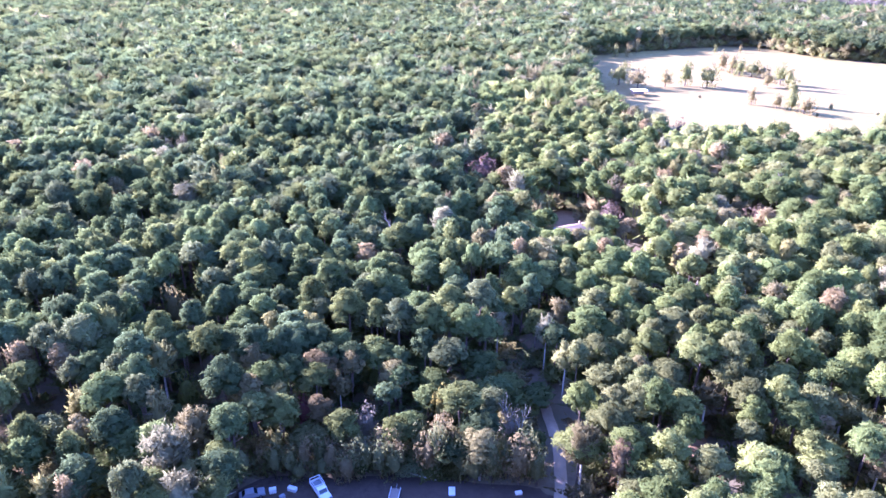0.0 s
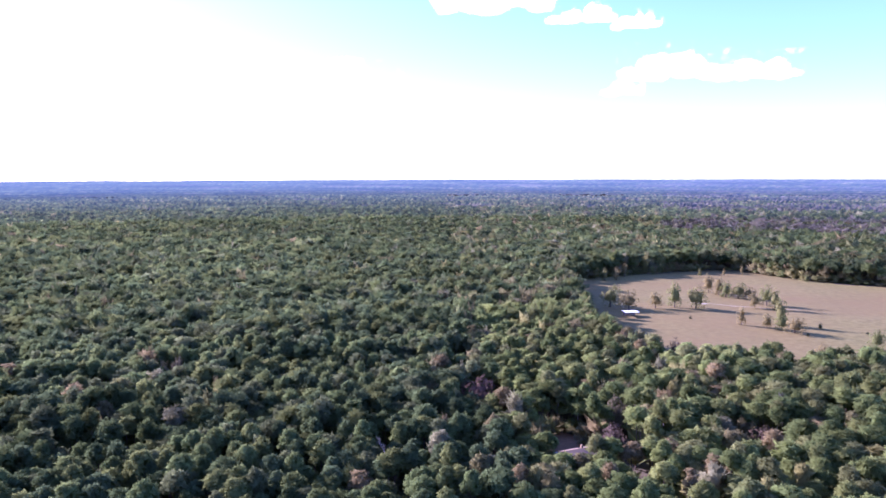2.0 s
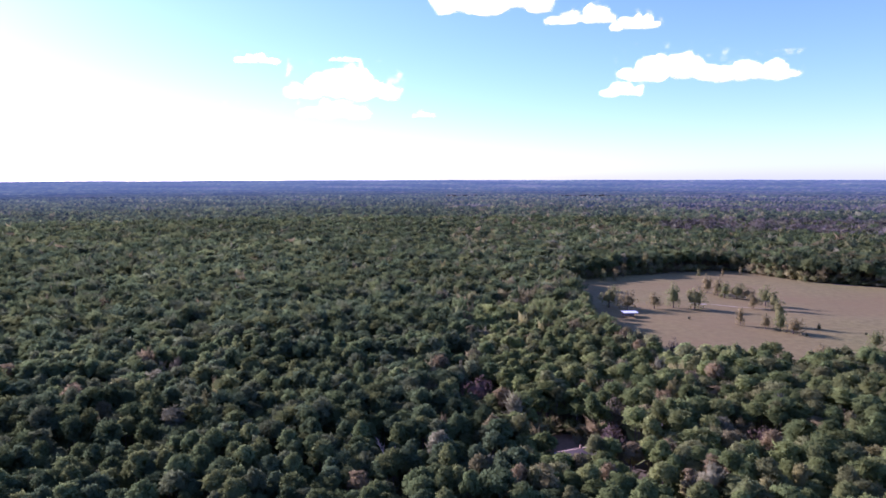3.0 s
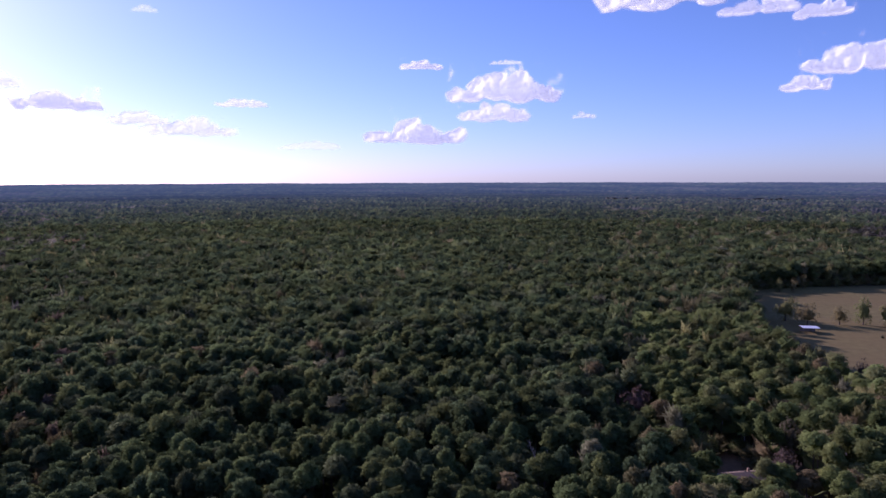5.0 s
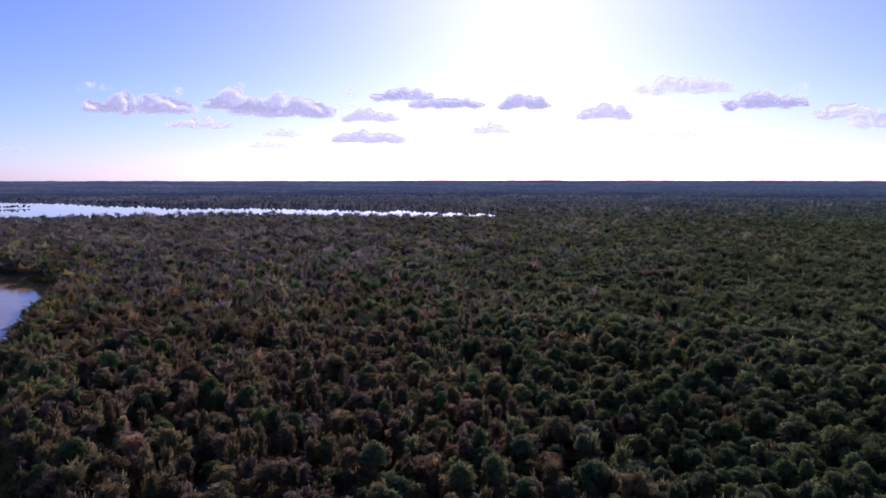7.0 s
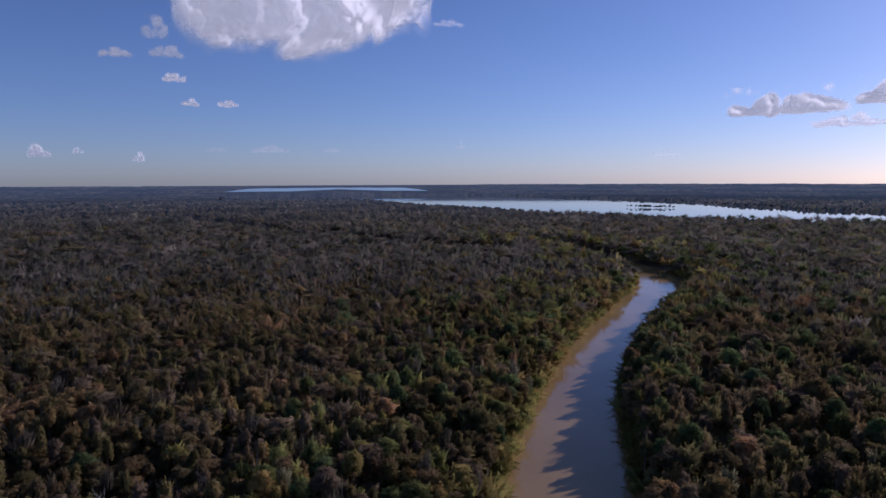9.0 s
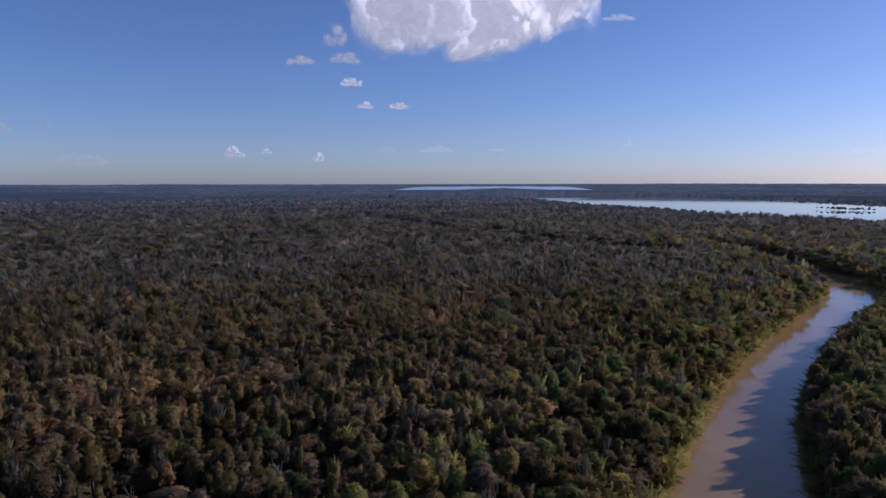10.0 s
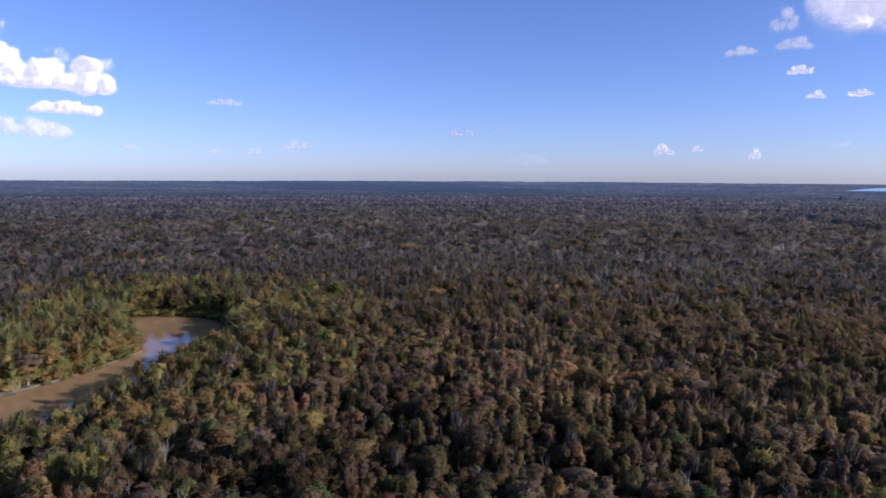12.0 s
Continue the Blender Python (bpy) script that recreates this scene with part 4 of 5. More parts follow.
CLOUDS_SOUTH_LOW = [
    (-147.6, 2.2, 1.5, 1.4, 1.0), (-145.2, 2.3, .8, .7, .7), (-141.1, 1.9, .9, 1.1, .8), (-116.6, 12.6, 2.6, .8, .5), (-163.3, 3.7, .7, .7, .7), (-135.4, 2.5, 1.5, .6, .35), (-131.2, 2.5, 3.2, .7, .4),
    (-126.3, 2.5, 1.3, .5, .35), (-115.7, 2.9, .9, .8, .35), (-99.2, 2.0, 2.3, .7, .35), (-158.9, 1.5, 4.4, 1.0, .4)]
CLOUDS_SOUTHEAST = [
    (-198.7, 8.5, 3.8, 3.0, 1.0), (-196.8, 7.1, 5.8, 2.4, 1.0), (-192.8, 7.1, 4.0, 3.0, 1.0), (-194.2, 4.9, 5.0, 1.2, .9), (-197.4, 3.4, 7.8, 1.8, .7), (-183.0, 5.8, 2.8, .6, .6), (-177.6, 2.5, 2.8, 1.0, .6),
    (-183.9, 2.0, 1.2, .5, .6), (-181.0, 2.0, 1.2, .6, .6), (-164.5, 3.7, 1.6, .9, .9), (-160.9, 3.9, 1.2, .5, .4), (-190.0, 2.2, 1.5, .6, .5)]


def lattice_noise(x, y, seed):
    """Smooth value noise in 0..1."""
    grid = np.random.RandomState(seed).uniform(0, 1, (64, 64))
    i, j = np.floor(x).astype(int), np.floor(y).astype(int)
    u, v = x - i, y - j
    u, v = u * u * (3 - 2 * u), v * v * (3 - 2 * v)
    at = lambda a, b: grid[a % 64, b % 64]
    return (at(i, j) * (1 - u) + at(i + 1, j) * u) * (1 - v) + (at(i, j + 1) * (1 - u) + at(i + 1, j + 1) * u) * v


def billows(x, y, seed, octaves):
    """Rounded lumps with creases between, at several sizes, in 0..1."""
    out, amp, tot = 0.0, 1.0, 0.0
    for o in range(octaves):
        c, s = math.cos(o * 1.1), math.sin(o * 1.1)
        n = lattice_noise((x * c - y * s) * 2 ** o, (x * s + y * c) * 2 ** o, seed + o)
        out, tot, amp = out + amp * np.abs(2 * n - 1), tot + amp, amp * .55
    return out / tot


def cloud(az, el, wide, high, full, seed):
    """A bank of heaped puffs over a flatter base: a rounded body that thins out into vapour at its rim."""
    g = np.random.RandomState(seed)
    far = 4700.0
    w, h = radians(wide) * far, radians(high) * far * (1.0 if high > 6 else 1.16)
    el += 0 if high > 6 else .13 * high
    nx, nz = int(np.clip(wide / .1, 30, 240)), int(np.clip(high / .09, 18, 130))
    gx, gz = np.meshgrid(np.linspace(-.62, .62, nx), np.linspace(-.16, 1.16, nz), indexing="ij")
    ratio = w / h
    warp = 3.0 if high > 5 else 2.2
    x = gx + (lattice_noise(gx * ratio * warp + 7, gz * warp + 3, seed + 40) - .5) * .22 / ratio
    z = gz + (lattice_noise(gx * ratio * warp + 31, gz * warp + 17, seed + 50) - .5) * .2
    count = int(np.clip(1.5 + 1.6 * ratio, 3, 12))
    field = np.zeros_like(x)
    tower = .45 + .55 * np.sin(np.linspace(.25, 2.9, count)) * g.uniform(.6, 1.0, count)
    for k in range(count):
        cx = ((k + .5 + g.uniform(-.35, .35)) / count - .5) * (.74 if high > 4 else .86)
        rx = g.uniform(.6, .95) / count * 1.3
        rx = min(rx, (.58 - abs(cx)) / 1.3)
        top = tower[k]
        for level in range(2):
            cz, rz = (.26, .24) if level == 0 else (top * .62, max(top * .36, .14))
            field = np.maximum(field, 1 - (((x - cx - level * g.uniform(-.3, .3) * rx) / (rx * (1.35 - .45 * level))) ** 2 + ((z - cz) / rz) ** 2))
    if high > 6:
        field = 1.05 - np.abs(x / .49) ** 2.2 - np.abs((z - .52) / .5) ** 2.4
    field = np.clip(field, -1, 1)
    amp = np.clip(high / 1.8, .4, 1.1)
    lumps = billows(x * ratio * 1.7 + g.uniform(0, 30), z * 1.7 + g.uniform(0, 30), seed + 60, 5 if high > 2 else 4)
    fine = billows(x * ratio * 5 + 5, z * 5 + 9, seed + 80, 4)
    field = field * .85 + (lumps - .42) * .7 * amp + (fine - .4) * .3 * amp
    field = field - np.clip((.1 + .1 * (lumps - .4) - gz) / .22, 0, 2) * .7
    uneven = .12 * lattice_noise(gz * 2.6 + np.sign(gx) * 9 + 20, gz * 0 + 3, seed + 70)
    rim = np.minimum.reduce([(.62 - uneven - np.abs(gx)) / .14, (1.16 - gz) / .12, (gz + .16) / .1])
    field = np.minimum(field, np.clip(rim, -1, 1.5) * 1.2 - .2)
    soft = (.95 if wide < 3 else .5 if full > .85 else .7) * (1 + .7 * np.clip(.35 - gz, 0, 1))
    vapour = np.clip((field + .05) / soft, 0, 1)
    vapour = vapour * vapour * (3 - 2 * vapour) * full
    body = np.clip(field + .05, 0, 1) ** 1.15 * (.35 + .75 * lumps) * min(h, 420) * (1.15 if high > 4 else .6) + fine * np.clip(field, 0, .4) * min(h, 260) * .16
    if high > 6:
        body += np.clip(field, 0, .5) * lumps * 460
    flat_x, flat_z = gx.ravel() * w, (gz.ravel() - .5) * h
    front = np.column_stack([flat_x, -body.ravel() - 4, flat_z])
    back = np.column_stack([flat_x, body.ravel() * .7 + 4, flat_z])
    i = np.arange(nx * nz).reshape(nx, nz)
    q = quads_of(i)
    q = q[(vapour.ravel()[q] > 0).any(1)]
    v = np.concatenate([front, back])
    f = np.concatenate([q[:, ::-1], q + nx * nz])
    used = np.zeros(len(v), bool)
    used[f] = True
    place = np.cumsum(used) - 1
    ob = new("cloud", mesh("cloud", v[used], place[f], CLOUD, smooth=True, cut=np.tile(vapour.ravel(), 2)[used]))
    ob.matrix_basis = Matrix.Translation(Vector(EYE) + heading(az, el) * far) @ Matrix.Rotation(radians(-az), 4, "Z")
    size = "large billowing" if high > 2 else "small" if wide < 3 else "long low"
    look_of = "white cumulus cloud with a greyer base" if full > .6 else "faint thin white cloud near the horizon"
    tagged(ob, f"{size} {look_of}", "cloud", "fair-weather clouds")


for seed, row in enumerate(CLOUDS_NORTH + CLOUDS_NORTHWEST + CLOUDS_WEST + CLOUDS_SOUTH + CLOUDS_SOUTH_LOW + CLOUDS_SOUTHEAST):
    cloud(*row, 900 + seed * 7)


# ---- single trees ----
def round_crown(seed, n):
    """A full crown that hangs low, one metre across and one high."""
    g = np.random.RandomState(seed)
    lobes = 15
    c = outward(g, lobes, -.85) * np.array([.36, .36, .38]) * g.uniform(.65, 1.12, (lobes, 1)) + np.array([0, 0, .43])
    lr = g.uniform(.11, .24, lobes)
    k = g.randint(0, lobes, n)
    d = outward(g, n, -.6)
    at = c[k] + d * lr[k][:, None] * g.uniform(.7, 1.05, n)[:, None]
    nrm = d + g.normal(0, .4, (n, 3))
    nrm /= np.linalg.norm(nrm, axis=1)[:, None]
    s = 1.6 / math.sqrt(n)
    return (*join(cards(at, nrm, g.normal(0, 1, (n, 3)) + np.array([0, 0, .6]), s * g.uniform(.9, 1.5, n), s * g.uniform(.6, 1.1, n), g),
                dome(g, 3, 7, .25, .2, .7, .3)), n * 4, d)


def low_trunk(seed):
    g = np.random.RandomState(seed)
    bits = [limb((0, 0, -.03), (.01, .01, .4), .035, .025, 6), limb((.01, .01, .4), (.02, 0, .8), .025, .006, 5)]
    for _ in range(4):
        a, z = g.uniform(0, 6.28), g.uniform(.2, .45)
        bits.append(limb((.005, .005, z), (.28 * math.cos(a), .28 * math.sin(a), z + g.uniform(.12, .25)), .015, .004, 4))
    return join(*bits)


def round_mesh(seed):
    v, f, soft, d = round_crown(seed, 420)
    out = unit(v - np.array([0, 0, .42]))
    out[:soft] = unit(out[:soft] + np.repeat(d, 4, 0))
    return mesh("crown", v, f, LEAF_THING, cut=np.arange(len(v)) < soft, bulge=out)


ROUND_CROWNS = [round_mesh(700 + s) for s in range(5)]
LOW_TRUNKS = [mesh("trunk", *low_trunk(720 + s), BARK) for s in range(3)]


def single_tree(name, label, x, y, h, w, tint, group, seed):
    g = np.random.RandomState(seed)
    z = float(ground_height(np.array([[x, y]], float))[0])
    top = tagged(new(name), label, "tree", group)
    top.matrix_basis = Matrix.Translation((x, y, z)) @ Matrix.Rotation(g.uniform(0, 6.28), 4, "Z") @ Matrix.Diagonal((w, w, h, 1))
    a, b = new("trunk", LOW_TRUNKS[g.randint(0, 3)]), new("crown", ROUND_CROWNS[g.randint(0, 5)])
    a.parent = b.parent = top
    b.color = (*tint, 1)


_g = np.random.RandomState(61)
for s in range(48):
    x = -46 + 66 * s / 47 + _g.uniform(-1, 1)
    y = 94.0 + _g.uniform(0, 7.0) - max(0, (abs(x + 12) - 20) * .12)
    if abs(x - 20.5) > 3.5:
        single_tree("edge_bush", "grey-green bush at the edge of the yard" if s % 3 else "greyish brown bush at the edge of the yard", x, y, _g.uniform(5, 10.5) * (1.35 if -5 < x < 17 else 1), _g.uniform(4.5, 7),
                    (.185, .19, .08) if s % 3 else (.24, .19, .09), "bushes along the yard", 760 + s)
for s, (lb, x, y, h, w, tint) in enumerate(ODD_TREES + ODD_CYPRESSES):
    single_tree("autumn_tree", lb, x, y, h, w, tint, "trees in autumn colour", 800 + s)

single_tree("edge_bush", "yellow-green bush leaning over the road", 26.5, 95, 9, 7.5, (.17, .17, .06), "bushes along the yard", 799)
# trees of the dry field: plan, height, width
FIELD_TREES = [
    (115, 458, 15, 12), (125, 448, 13, 11), (144, 452, 11, 9), (158, 455, 16, 9), (171, 451, 14, 14), (204, 514, 13, 8), (208, 504, 12, 9), (209, 494, 11, 9),
    (216, 489, 11, 11), (222, 486, 9, 9), (211, 452, 10, 8), (224, 462, 14, 9), (222, 446, 13, 8), (179, 399, 11, 5)]
FIELD_TREES_EAST = [
    (190, 390, 9, 6), (196, 385, 10, 6), (202, 398, 15, 8), (200, 378, 9, 10), (220, 388, 4, 3), (224, 343, 10, 8), (139, 575, 10, 5), (150, 578, 10, 6),
    (161, 594, 12, 5), (190, 609, 9, 5), (227, 593, 8, 3), (251, 599, 6, 3), (270, 606, 8, 3), (307, 566, 6, 4), (150, 306, 13, 11), (176, 308, 11, 7)]
FIELD_TINTS = [(.25, .235, .085), (.3, .24, .1), (.27, .22, .09), (.22, .225, .08)]
for s, (x, y, h, w) in enumerate(FIELD_TREES + FIELD_TREES_EAST):
    tint = FIELD_TINTS[s % 4]
    lb = "small dark tree standing in the dry field" if h < 9 else "brown-tinged oak standing in the dry field" if tint[0] > tint[1] else "grey-green oak standing in the dry field"
    single_tree("field_tree", lb, x, y, h * 1.2, w * 1.3, tint, "trees in the dry field", 840 + s)
for s, (x, y, h, w) in enumerate([(203, 370, 3.4, 2.6), (155, 417, 3, 2.2), (186, 420, 2, 2), (240, 376, 2.2, 2.5)]):
    single_tree("field_bush", "dark bush in the dry field", x, y, h, w, (.07, .08, .045), "bushes in the dry field", 880 + s)


def bare_tree_shape(seed, deep=3):
    g = np.random.RandomState(seed)
    bits = []

    def grow(p, d, ln, r, depth):
        q = p + d * ln
        bits.append(limb(p, q, r, r * .6, 5 if depth == 0 else 4))
        if depth >= deep:
            return
        for _ in range(4 if depth == 0 else 3):
            e = d + g.normal(0, .36, 3)
            e[2] = abs(e[2]) * .9 + .3
            e /= np.linalg.norm(e)
            grow(p + d * ln * g.uniform(.55, 1.0), e, ln * g.uniform(.42, .62), r * .5, depth + 1)

    grow(np.array([0, 0, -.3]), np.array([g.uniform(-.08, .08), g.uniform(-.08, .08), 1.0]), 8.0, .13, 0)
    return join(*bits)


SNAG_MESHES = [mesh("bare_tree", *bare_tree_shape(740 + s), SNAG) for s in range(4)]


def bare_tree(x, y, h, seed):
    g = np.random.RandomState(seed)
    z = float(ground_height(np.array([[x, y]], float))[0])
    ob = new("bare_tree", SNAG_MESHES[seed % 4])
    ob.matrix_basis = Matrix.Translation((x, y, z)) @ Matrix.Rotation(g.uniform(0, 6.28), 4, "Z") @ Matrix.Scale(h / 14, 4)
    tagged(ob, "bleached leafless tree with forked branches", "bare tree", "leafless trees")


SNAG_PLAN = [(-15, 181, 19), (-81, -243, 19), (-63, -184, 20), (-64, -263, 18), (11, -318, 18), (8, -297, 18), (-8, -293, 18), (12, 103, 13), (14, 101, 12)]
_g = np.random.RandomState(77)
for k in range(46):
    r, a = 175 + 330 * _g.uniform() ** 1.3, radians(_g.uniform(-196, -112))
    SNAG_PLAN.append((r * math.sin(a), r * math.cos(a), _g.uniform(15, 20)))
for s, (x, y, h) in enumerate(SNAG_PLAN):
    if distance(np.array([[x, y]], float), RIVER_PLAN)[0] > 3:
        bare_tree(x, y, h, s)


def bare_swamp_trees():
    """The many thin leafless trees among the brown swamp woods."""
    g = np.random.RandomState(78)
    shapes = [bare_tree_shape(780 + s, 2) for s in range(6)]
    p = scatter(165, 640, -232, -98, 19.0, 79, .1)
    p = p[(p[:, 1] < -90) & (distance(p, RIVER_PLAN) > 4)]
    z = ground_height(p)
    bits = []
    for k in range(len(p)):
        v, f = shapes[k % 6]
        a, h = g.uniform(0, 6.283), g.uniform(1.05, 1.4)
        turn = np.array([[math.cos(a), math.sin(a), 0], [-math.sin(a), math.cos(a), 0], [0, 0, 1]])
        bits.append((v @ turn * np.array([.9, .9, h]) + np.array([p[k, 0], p[k, 1], z[k]]), f))
    tagged(new("bare_swamp_trees", mesh("bare_swamp_trees", *join(*bits), SNAG)), "thin grey leafless trees among brown swamp woods", "trees", kind="stuff")


bare_swamp_trees()


# ---- shore of the lake and river ----
def shore_trees():
    g = np.random.RandomState(91)
    rim = chaikin(LAKE_PLAN, 1)
    i = g.randint(0, len(rim), 520)
    along = rim[i] + (np.roll(rim, -1, 0)[i] - rim[i]) * g.uniform(0, 1, (520, 1))
    inward = -along / np.linalg.norm(along, axis=1)[:, None]
    far_side = np.hypot(along[:, 0], along[:, 1]) > 2000
    p = along + inward * (g.uniform(0, 1, (520, 1)) ** 2 * np.where(far_side, 70, -50)[:, None])
    isle = np.array([-2235, -395]) + g.normal(0, 1, (60, 2)) * np.array([12, 36])
    p = np.concatenate([p, isle])
    v0, f0, _, _ = far_shape(LEAFY, 950, 2, 5)
    v = (v0[None] * np.array([1.2, 1.2, .6]) * g.uniform(.5, 1.2, (len(p), 1, 1)) + np.column_stack([p, np.full(len(p), -1.0)])[:, None]).reshape(-1, 3)
    f = (f0[None] + (np.arange(len(p)) * len(v0))[:, None, None]).reshape(-1, 3)
    tagged(new("shore_trees", mesh("shore_trees", v, f, LEAF, np.tile((.07, .075, .05), (len(v), 1)))), "dark trees standing in the lake's shallows", "trees", kind="stuff")


shore_trees()


def strip(name, line, width, z, material, label, category, rise=0.0):
    c = chaikin(line, 2, False)
    lie = rise * (.4 * wave_noise(c, 120, 5) + .25 * wave_noise(c, 90, 3))
    d = np.gradient(c, axis=0)
    d /= np.linalg.norm(d, axis=1)[:, None]
    side = np.stack([-d[:, 1], d[:, 0]], 1)
    w = width * (.6 + .4 * wave_noise(c, 25, 6)) * np.sin(np.linspace(.15, 3.0, len(c)))
    v = np.concatenate([np.column_stack([c + side * (k * w)[:, None], h + lie]) for k, h in ((-1, z - .5 * (rise == 0)), (-.3, z + .1), (.4, z + .1 + .1 * (rise == 0)), (1, z + .1 * (rise == 0)))])
    i = np.arange(len(v)).reshape(4, len(c))
    tagged(new(name, mesh(name, v, quads_of(i)[:, ::-1], material, smooth=True)), label, category, kind="structure")


strip("river_bank", [(117, -303), (99, -320), (86.5, -336), (74.5, -355), (65, -375)], .9, -.35, SAND, "pale sandy strip at the water's edge", "bank")

strip("field_track", [(176, 476), (190, 468), (203, 459), (212, 456), (219, 449), (240, 446)], 1.6, .5, PALE_SAND, "pale sandy track across the dry field", "track", 1.0)
strip("bare_patch", [(176, 474), (180, 470), (186, 468)], 4.0, .52, PALE_SAND, "bare sandy patch in the dry field", "ground", 1.0)


# ---- buildings ----
def gable_roof(bm, length, depth, eave, rise, over, thick):
    for s in (-1, 1):
        prism_pts = [(-over - depth / 2, eave - over * rise / (depth / 2)), (0, eave + rise), (0, eave + rise + thick), (-over - depth / 2, eave - over * rise / (depth / 2) + thick)]
        vs = []
        for x in (-length / 2 - over, length / 2 + over):
            vs.append([bm.verts.new((x, s * a, b)) for a, b in prism_pts])
        bm.faces.new(vs[0]), bm.faces.new(vs[1][::-1])
        for i in range(4):
            j = (i + 1) % 4
            bm.faces.new((vs[0][j], vs[0][i], vs[1][i], vs[1][j]))
    bmesh.ops.recalc_face_normals(bm, faces=bm.faces)
    return bm


def house(x, y, turn):
    top = tagged(new("house"), "small house with a brown shingle roof and white gable", "house")
    top.matrix_basis = pose(x, y, 0.3, 0, 0, turn)
    length, depth, eave, rise = 10.5, 7.0, 2.7, 1.3
    wall = bmesh.new()
    box(wall, -length / 2, length / 2, -depth / 2, depth / 2, -.4, eave)
    for s in (-1, 1):
        a = [wall.verts.new((s * length / 2 - s * .1, q, z)) for q, z in ((-depth / 2, eave), (depth / 2, eave), (0, eave + rise))]
        b = [wall.verts.new((s * length / 2, q, z)) for q, z in ((-depth / 2, eave), (depth / 2, eave), (0, eave + rise))]
        wall.faces.new(a), wall.faces.new(b)
    part("wall", wall, WHITE_PAINT, top, "white painted siding")
    roof = part("roof", gable_roof(bmesh.new(), length, depth, eave, rise, .5, .12), BROWN_ROOF, top, "brown shingle roof")
    part("chimney", box(bmesh.new(), 1.6, 2.2, .3, .9, eave + .9, eave + rise + .9, .03), BROWN_ROOF, roof)
    porch = bmesh.new()
    box(porch, -length / 2 - 2.2, -length / 2 - .05, -depth / 2 + .4, depth / 2 - .4, 2.55, 2.7, .03)
    part("porch_roof", porch, WHITE_METAL, top, "white metal porch roof")
    for q in (-2.6, 0, 2.6):
        part("post", box(bmesh.new(), -length / 2 - 2.05, -length / 2 - 1.93, q - .06, q + .06, -.4, 2.56), WHITE_PAINT, top)
    for u in (-3.4, -.9, 3.2):
        win = part("window", box(bmesh.new(), u - .55, u + .55, -depth / 2 - .06, -depth / 2 - .003, .9, 2.1, .02), WHITE_PAINT, top)
        part("pane", box(bmesh.new(), u - .45, u + .45, -depth / 2 - .085, -depth / 2 - .062, 1.0, 2.0), GLASS, win)
    part("door", box(bmesh.new(), .8, 1.7, -depth / 2 - .05, -depth / 2 - .003, 0, 2.05, .01), BROWN_ROOF, top)


def open_barn(x, y, turn):
    top = tagged(new("barn"), "open field shelter with a white metal roof", "barn")
    top.matrix_basis = pose(x, y, 0.25, 0, 0, turn)
    part("roof", gable_roof(bmesh.new(), 8.6, 6.4, 3.1, .35, .4, .08), WHITE_METAL, top, "bright white metal roof")
    for px in (-4.0, -1.4, 1.4, 4.0):
        for py in (-2.6, 2.6):
            part("post", box(bmesh.new(), px - .08, px + .08, py - .08, py + .08, -.4, 2.95), WOOD, top)
    part("back_wall", box(bmesh.new(), -4.0, 4.0, 2.45, 2.5, 0, 2.6), WOOD, top)


house(42.5, 206, 22)
open_barn(120.5, 428, 3)


# ---- vehicles and yard things ----
def wheels(top, xs, half, r=.36):
    for px in xs:
        for s in (-1, 1):
            bm = bmesh.new()
            bmesh.ops.create_cone(bm, cap_ends=True, segments=18, radius1=r, radius2=r, depth=.24)
            bmesh.ops.rotate(bm, verts=bm.verts, matrix=Matrix.Rotation(radians(90), 3, "X"))
            bmesh.ops.translate(bm, verts=bm.verts, vec=(px, s * half, r))
            w = part("wheel", bm, RUBBER, top)
            hub = bmesh.new()
            bmesh.ops.create_cone(hub, cap_ends=True, segments=14, radius1=r * .55, radius2=r * .5, depth=.27)
            bmesh.ops.rotate(hub, verts=hub.verts, matrix=Matrix.Rotation(radians(90), 3, "X"))
            bmesh.ops.translate(hub, verts=hub.verts, vec=(px, s * half, r))
            part("rim", hub, GREY_PAINT, w)


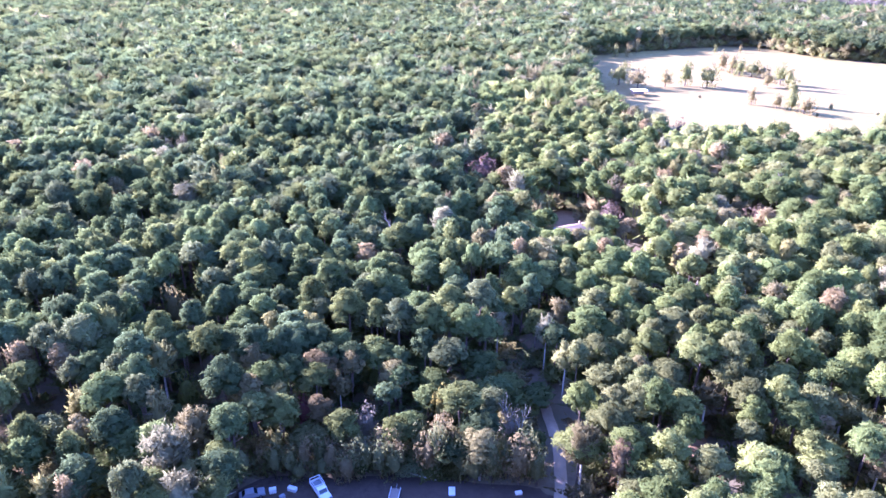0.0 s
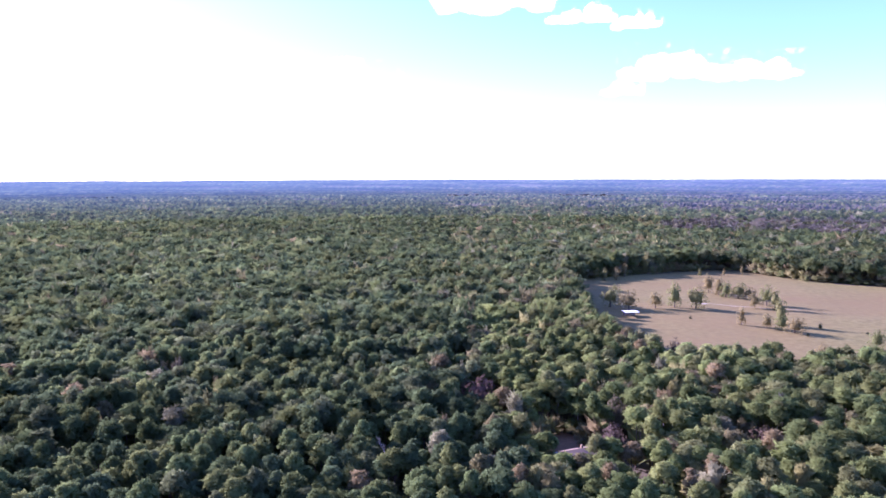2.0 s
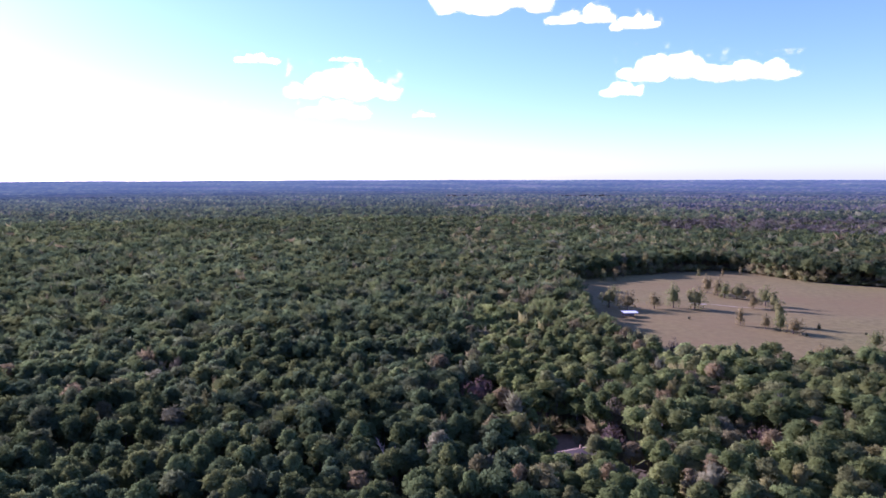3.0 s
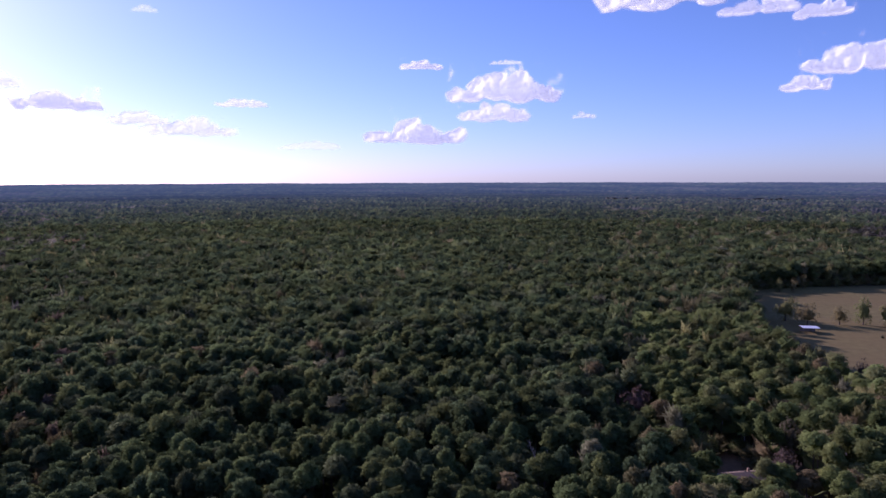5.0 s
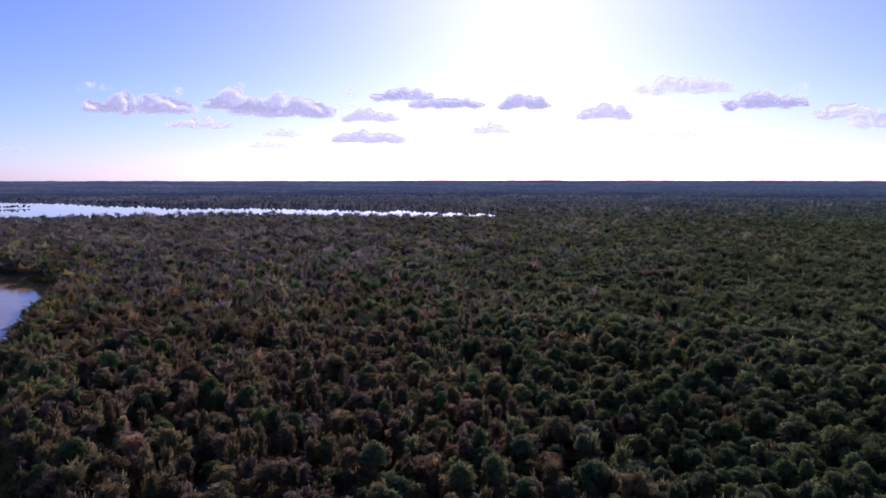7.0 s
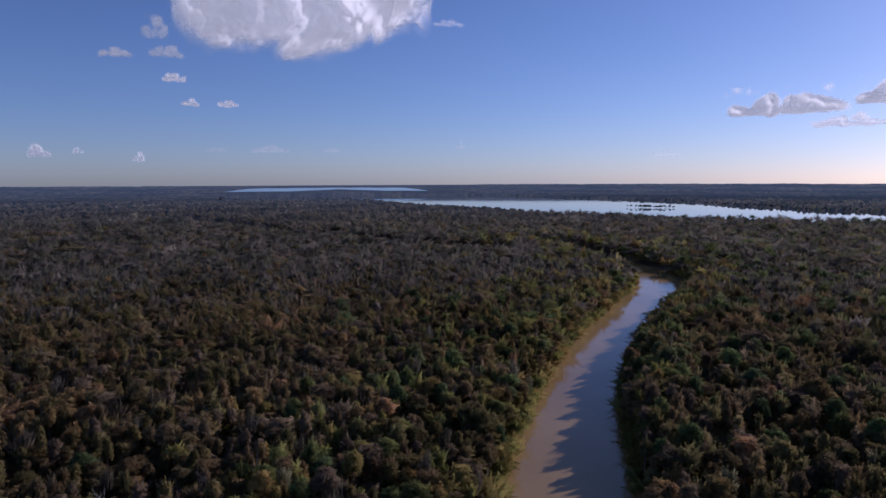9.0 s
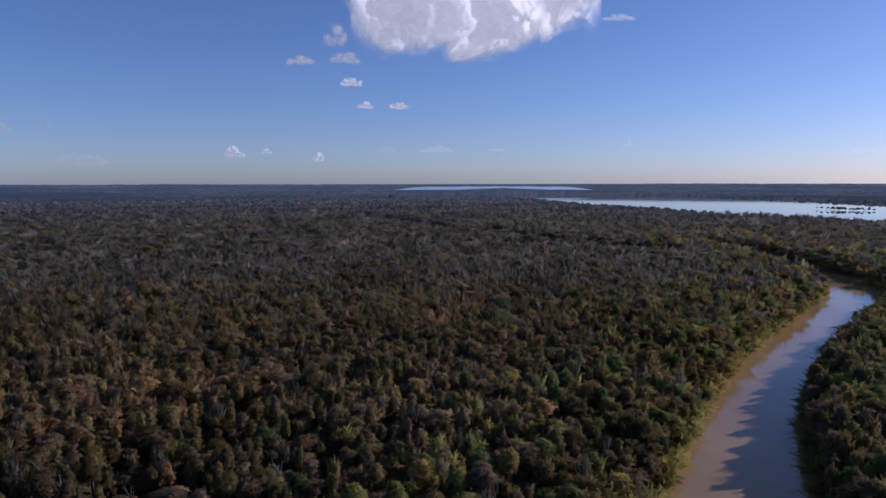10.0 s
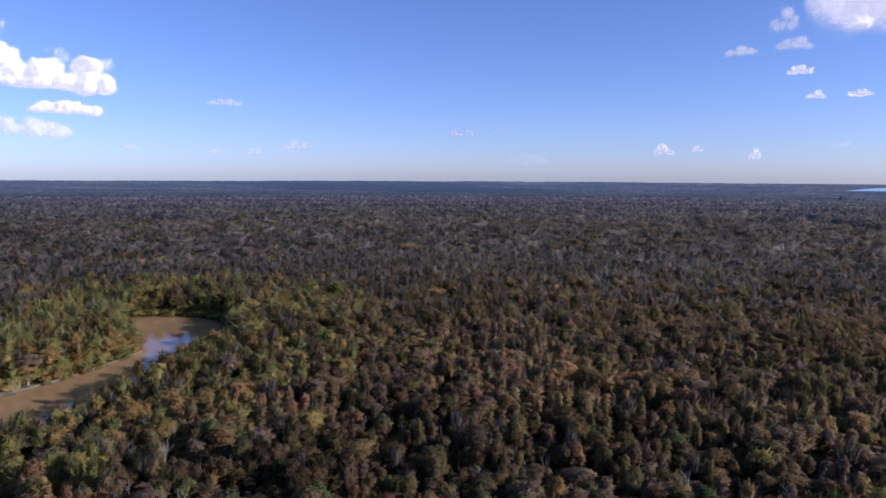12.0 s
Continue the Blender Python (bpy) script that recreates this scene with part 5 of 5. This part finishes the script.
def pickup(x, y, turn, paint, label):
    """A pickup with its bed to -x and a rack over the bed."""
    top = tagged(new("pickup_truck"), label, "truck", "vehicles in the yard")
    top.matrix_basis = pose(x, y, 0.3, 0, 0, turn)
    body = prism(bmesh.new(), [(-2.7, .5), (2.6, .5), (2.68, .8), (2.5, 1.02), (1.3, 1.08), (-.1, 1.1), (-.1, .75), (-2.7, .75)], -.95, .95)
    bmesh.ops.bevel(body, geom=list(body.edges), offset=.03, segments=2, affect="EDGES")
    part("body", body, paint, top)
    cab = prism(bmesh.new(), [(-.2, 1.06), (1.35, 1.06), (.8, 1.72), (.6, 1.78), (-.1, 1.76)], -.86, .86)
    bmesh.ops.bevel(cab, geom=list(cab.edges), offset=.04, segments=2, affect="EDGES")
    cab = part("cab", cab, paint, top)
    part("windscreen", prism(bmesh.new(), [(1.27, 1.12), (1.33, 1.14), (.87, 1.69), (.82, 1.67)], -.74, .74), GLASS, cab)
    part("rear_window", box(bmesh.new(), -.235, -.205, -.65, .65, 1.2, 1.62), GLASS, cab)
    for s in (-1, 1):
        part("bed_side", box(bmesh.new(), -2.7, -.15, s * .95 - .06, s * .95 + .06, .76, 1.2, .02), paint, top)
    part("tailgate", box(bmesh.new(), -2.74, -2.66, -.88, .88, .76, 1.2, .02), paint, top)
    part("bed_floor", box(bmesh.new(), -2.64, -.16, -.88, .88, .755, .8), GREY_PAINT, top, "dark grey bed floor")
    for px in (-2.6, -.25):
        for s in (-1, 1):
            part("rack_post", box(bmesh.new(), px - .04, px + .04, s * .92 - .04, s * .92 + .04, 1.2, 1.8), paint, top)
        part("rack_bar", box(bmesh.new(), px - .05, px + .05, -.96, .96, 1.78, 1.86), paint, top)
    for s in (-1, 1):
        part("rack_rail", box(bmesh.new(), -2.64, -.2, s * .92 - .04, s * .92 + .04, 1.84, 1.9), paint, top)
        part("headlight", box(bmesh.new(), 2.6, 2.69, s * .7 - .16, s * .7 + .16, .78, .95, .02), GLASS, top)
    wheels(top, (-1.7, 1.75), .86)


def car(x, y, turn, paint, label):
    top = tagged(new("car"), label, "car", "vehicles in the yard")
    top.matrix_basis = pose(x, y, 0.3, 0, 0, turn)
    body = prism(bmesh.new(), [(-2.2, .35), (2.2, .35), (2.25, .6), (2.05, .82), (1.2, .9), (-1.9, .92), (-2.2, .8)], -.88, .88)
    bmesh.ops.bevel(body, geom=list(body.edges), offset=.05, segments=2, affect="EDGES")
    part("body", body, paint, top)
    cab = prism(bmesh.new(), [(-1.7, .9), (1.0, .9), (.35, 1.4), (-1.1, 1.42)], -.76, .76)
    bmesh.ops.bevel(cab, geom=list(cab.edges), offset=.05, segments=2, affect="EDGES")
    cab = part("cabin", cab, paint, top)
    part("windscreen", prism(bmesh.new(), [(.92, .95), (.98, .96), (.42, 1.38), (.36, 1.36)], -.66, .66), GLASS, cab)
    part("rear_window", prism(bmesh.new(), [(-1.66, .96), (-1.7, .98), (-1.18, 1.38), (-1.12, 1.37)], -.62, .62), GLASS, cab)
    wheels(top, (-1.4, 1.4), .8, .32)


def trailer(x, y, turn):
    top = tagged(new("trailer"), "small grey utility trailer with mesh sides", "trailer", "vehicles in the yard")
    top.matrix_basis = pose(x, y, 0.3, 0, 0, turn)
    part("deck", box(bmesh.new(), -1.6, 1.6, -.85, .85, .5, .58, .01), WOOD, top)
    for s in (-1, 1):
        for z in (.75, 1.0):
            part("side_rail", box(bmesh.new(), -1.6, 1.6, s * .85 - .02, s * .85 + .02, z - .025, z + .025), WHITE_PAINT, top)
        for px in (-1.58, -.8, 0, .8, 1.58):
            part("side_post", box(bmesh.new(), px - .025, px + .025, s * .85 - .025, s * .85 + .025, .55, 1.03), WHITE_PAINT, top)
    part("drawbar", box(bmesh.new(), 1.6, 2.8, -.05, .05, .46, .54), GREY_PAINT, top)
    wheels(top, (0,), .95, .3)


def chest(x, y, turn, sx, sy, sz, material, label):
    top = tagged(new("storage_box"), label, "box", "clutter in the yard")
    top.matrix_basis = pose(x, y, 0.3, 0, 0, turn)
    body = part("body", box(bmesh.new(), -sx / 2, sx / 2, -sy / 2, sy / 2, -.05, sz, .03), material, top)
    part("lid", box(bmesh.new(), -sx / 2 - .03, sx / 2 + .03, -sy / 2 - .03, sy / 2 + .03, sz + .004, sz + .07, .02), material, top)
    part("handle", box(bmesh.new(), -.1, .1, -sy / 2 - .06, -sy / 2 - .003, sz * .6, sz * .6 + .05), GREY_PAINT, body)


def fallen_log(x, y, turn):
    v, f = limb((-2.6, 0, .2), (2.6, .2, .2), .2, .12, 8)
    v2, f2 = limb((.8, .05, .25), (1.6, .9, .7), .07, .03, 6)
    ob = new("fallen_log", mesh("fallen_log", *join((v, f), (v2, f2)), PALE_BARK))
    ob.matrix_basis = pose(x, y, 0.28, 0, 0, turn)
    tagged(ob, "pale fallen log lying by the yard", "log")


pickup(-22.0, 91.4, -56, WHITE_PAINT, "white pickup truck with a rack over its bed")
trailer(-8.9, 90.5, 84)
car(-34.0, 90.6, 20, GREY_PAINT, "grey car parked under the trees")
car(101, 398, 10, WHITE_PAINT, "white car parked at the field's edge")
chest(-30.6, 91.6, 15, 1.2, .8, .8, WHITE_METAL, "white metal storage box on the dirt")
chest(-27.2, 92.0, -20, 1.6, .8, .7, WHITE_PAINT, "white painted chest on the dirt")
chest(-28.6, 90.2, 40, .9, .7, .6, GREY_PAINT, "grey metal box on the dirt")
chest(1.2, 91.6, 0, 1.1, 1.9, .5, WHITE_METAL, "pale flat box on the dirt")
chest(13.0, 91.4, 12, 1.2, .6, .5, WHITE_PAINT, "white box beside the road")
fallen_log(-4.0, 95.3, -22)
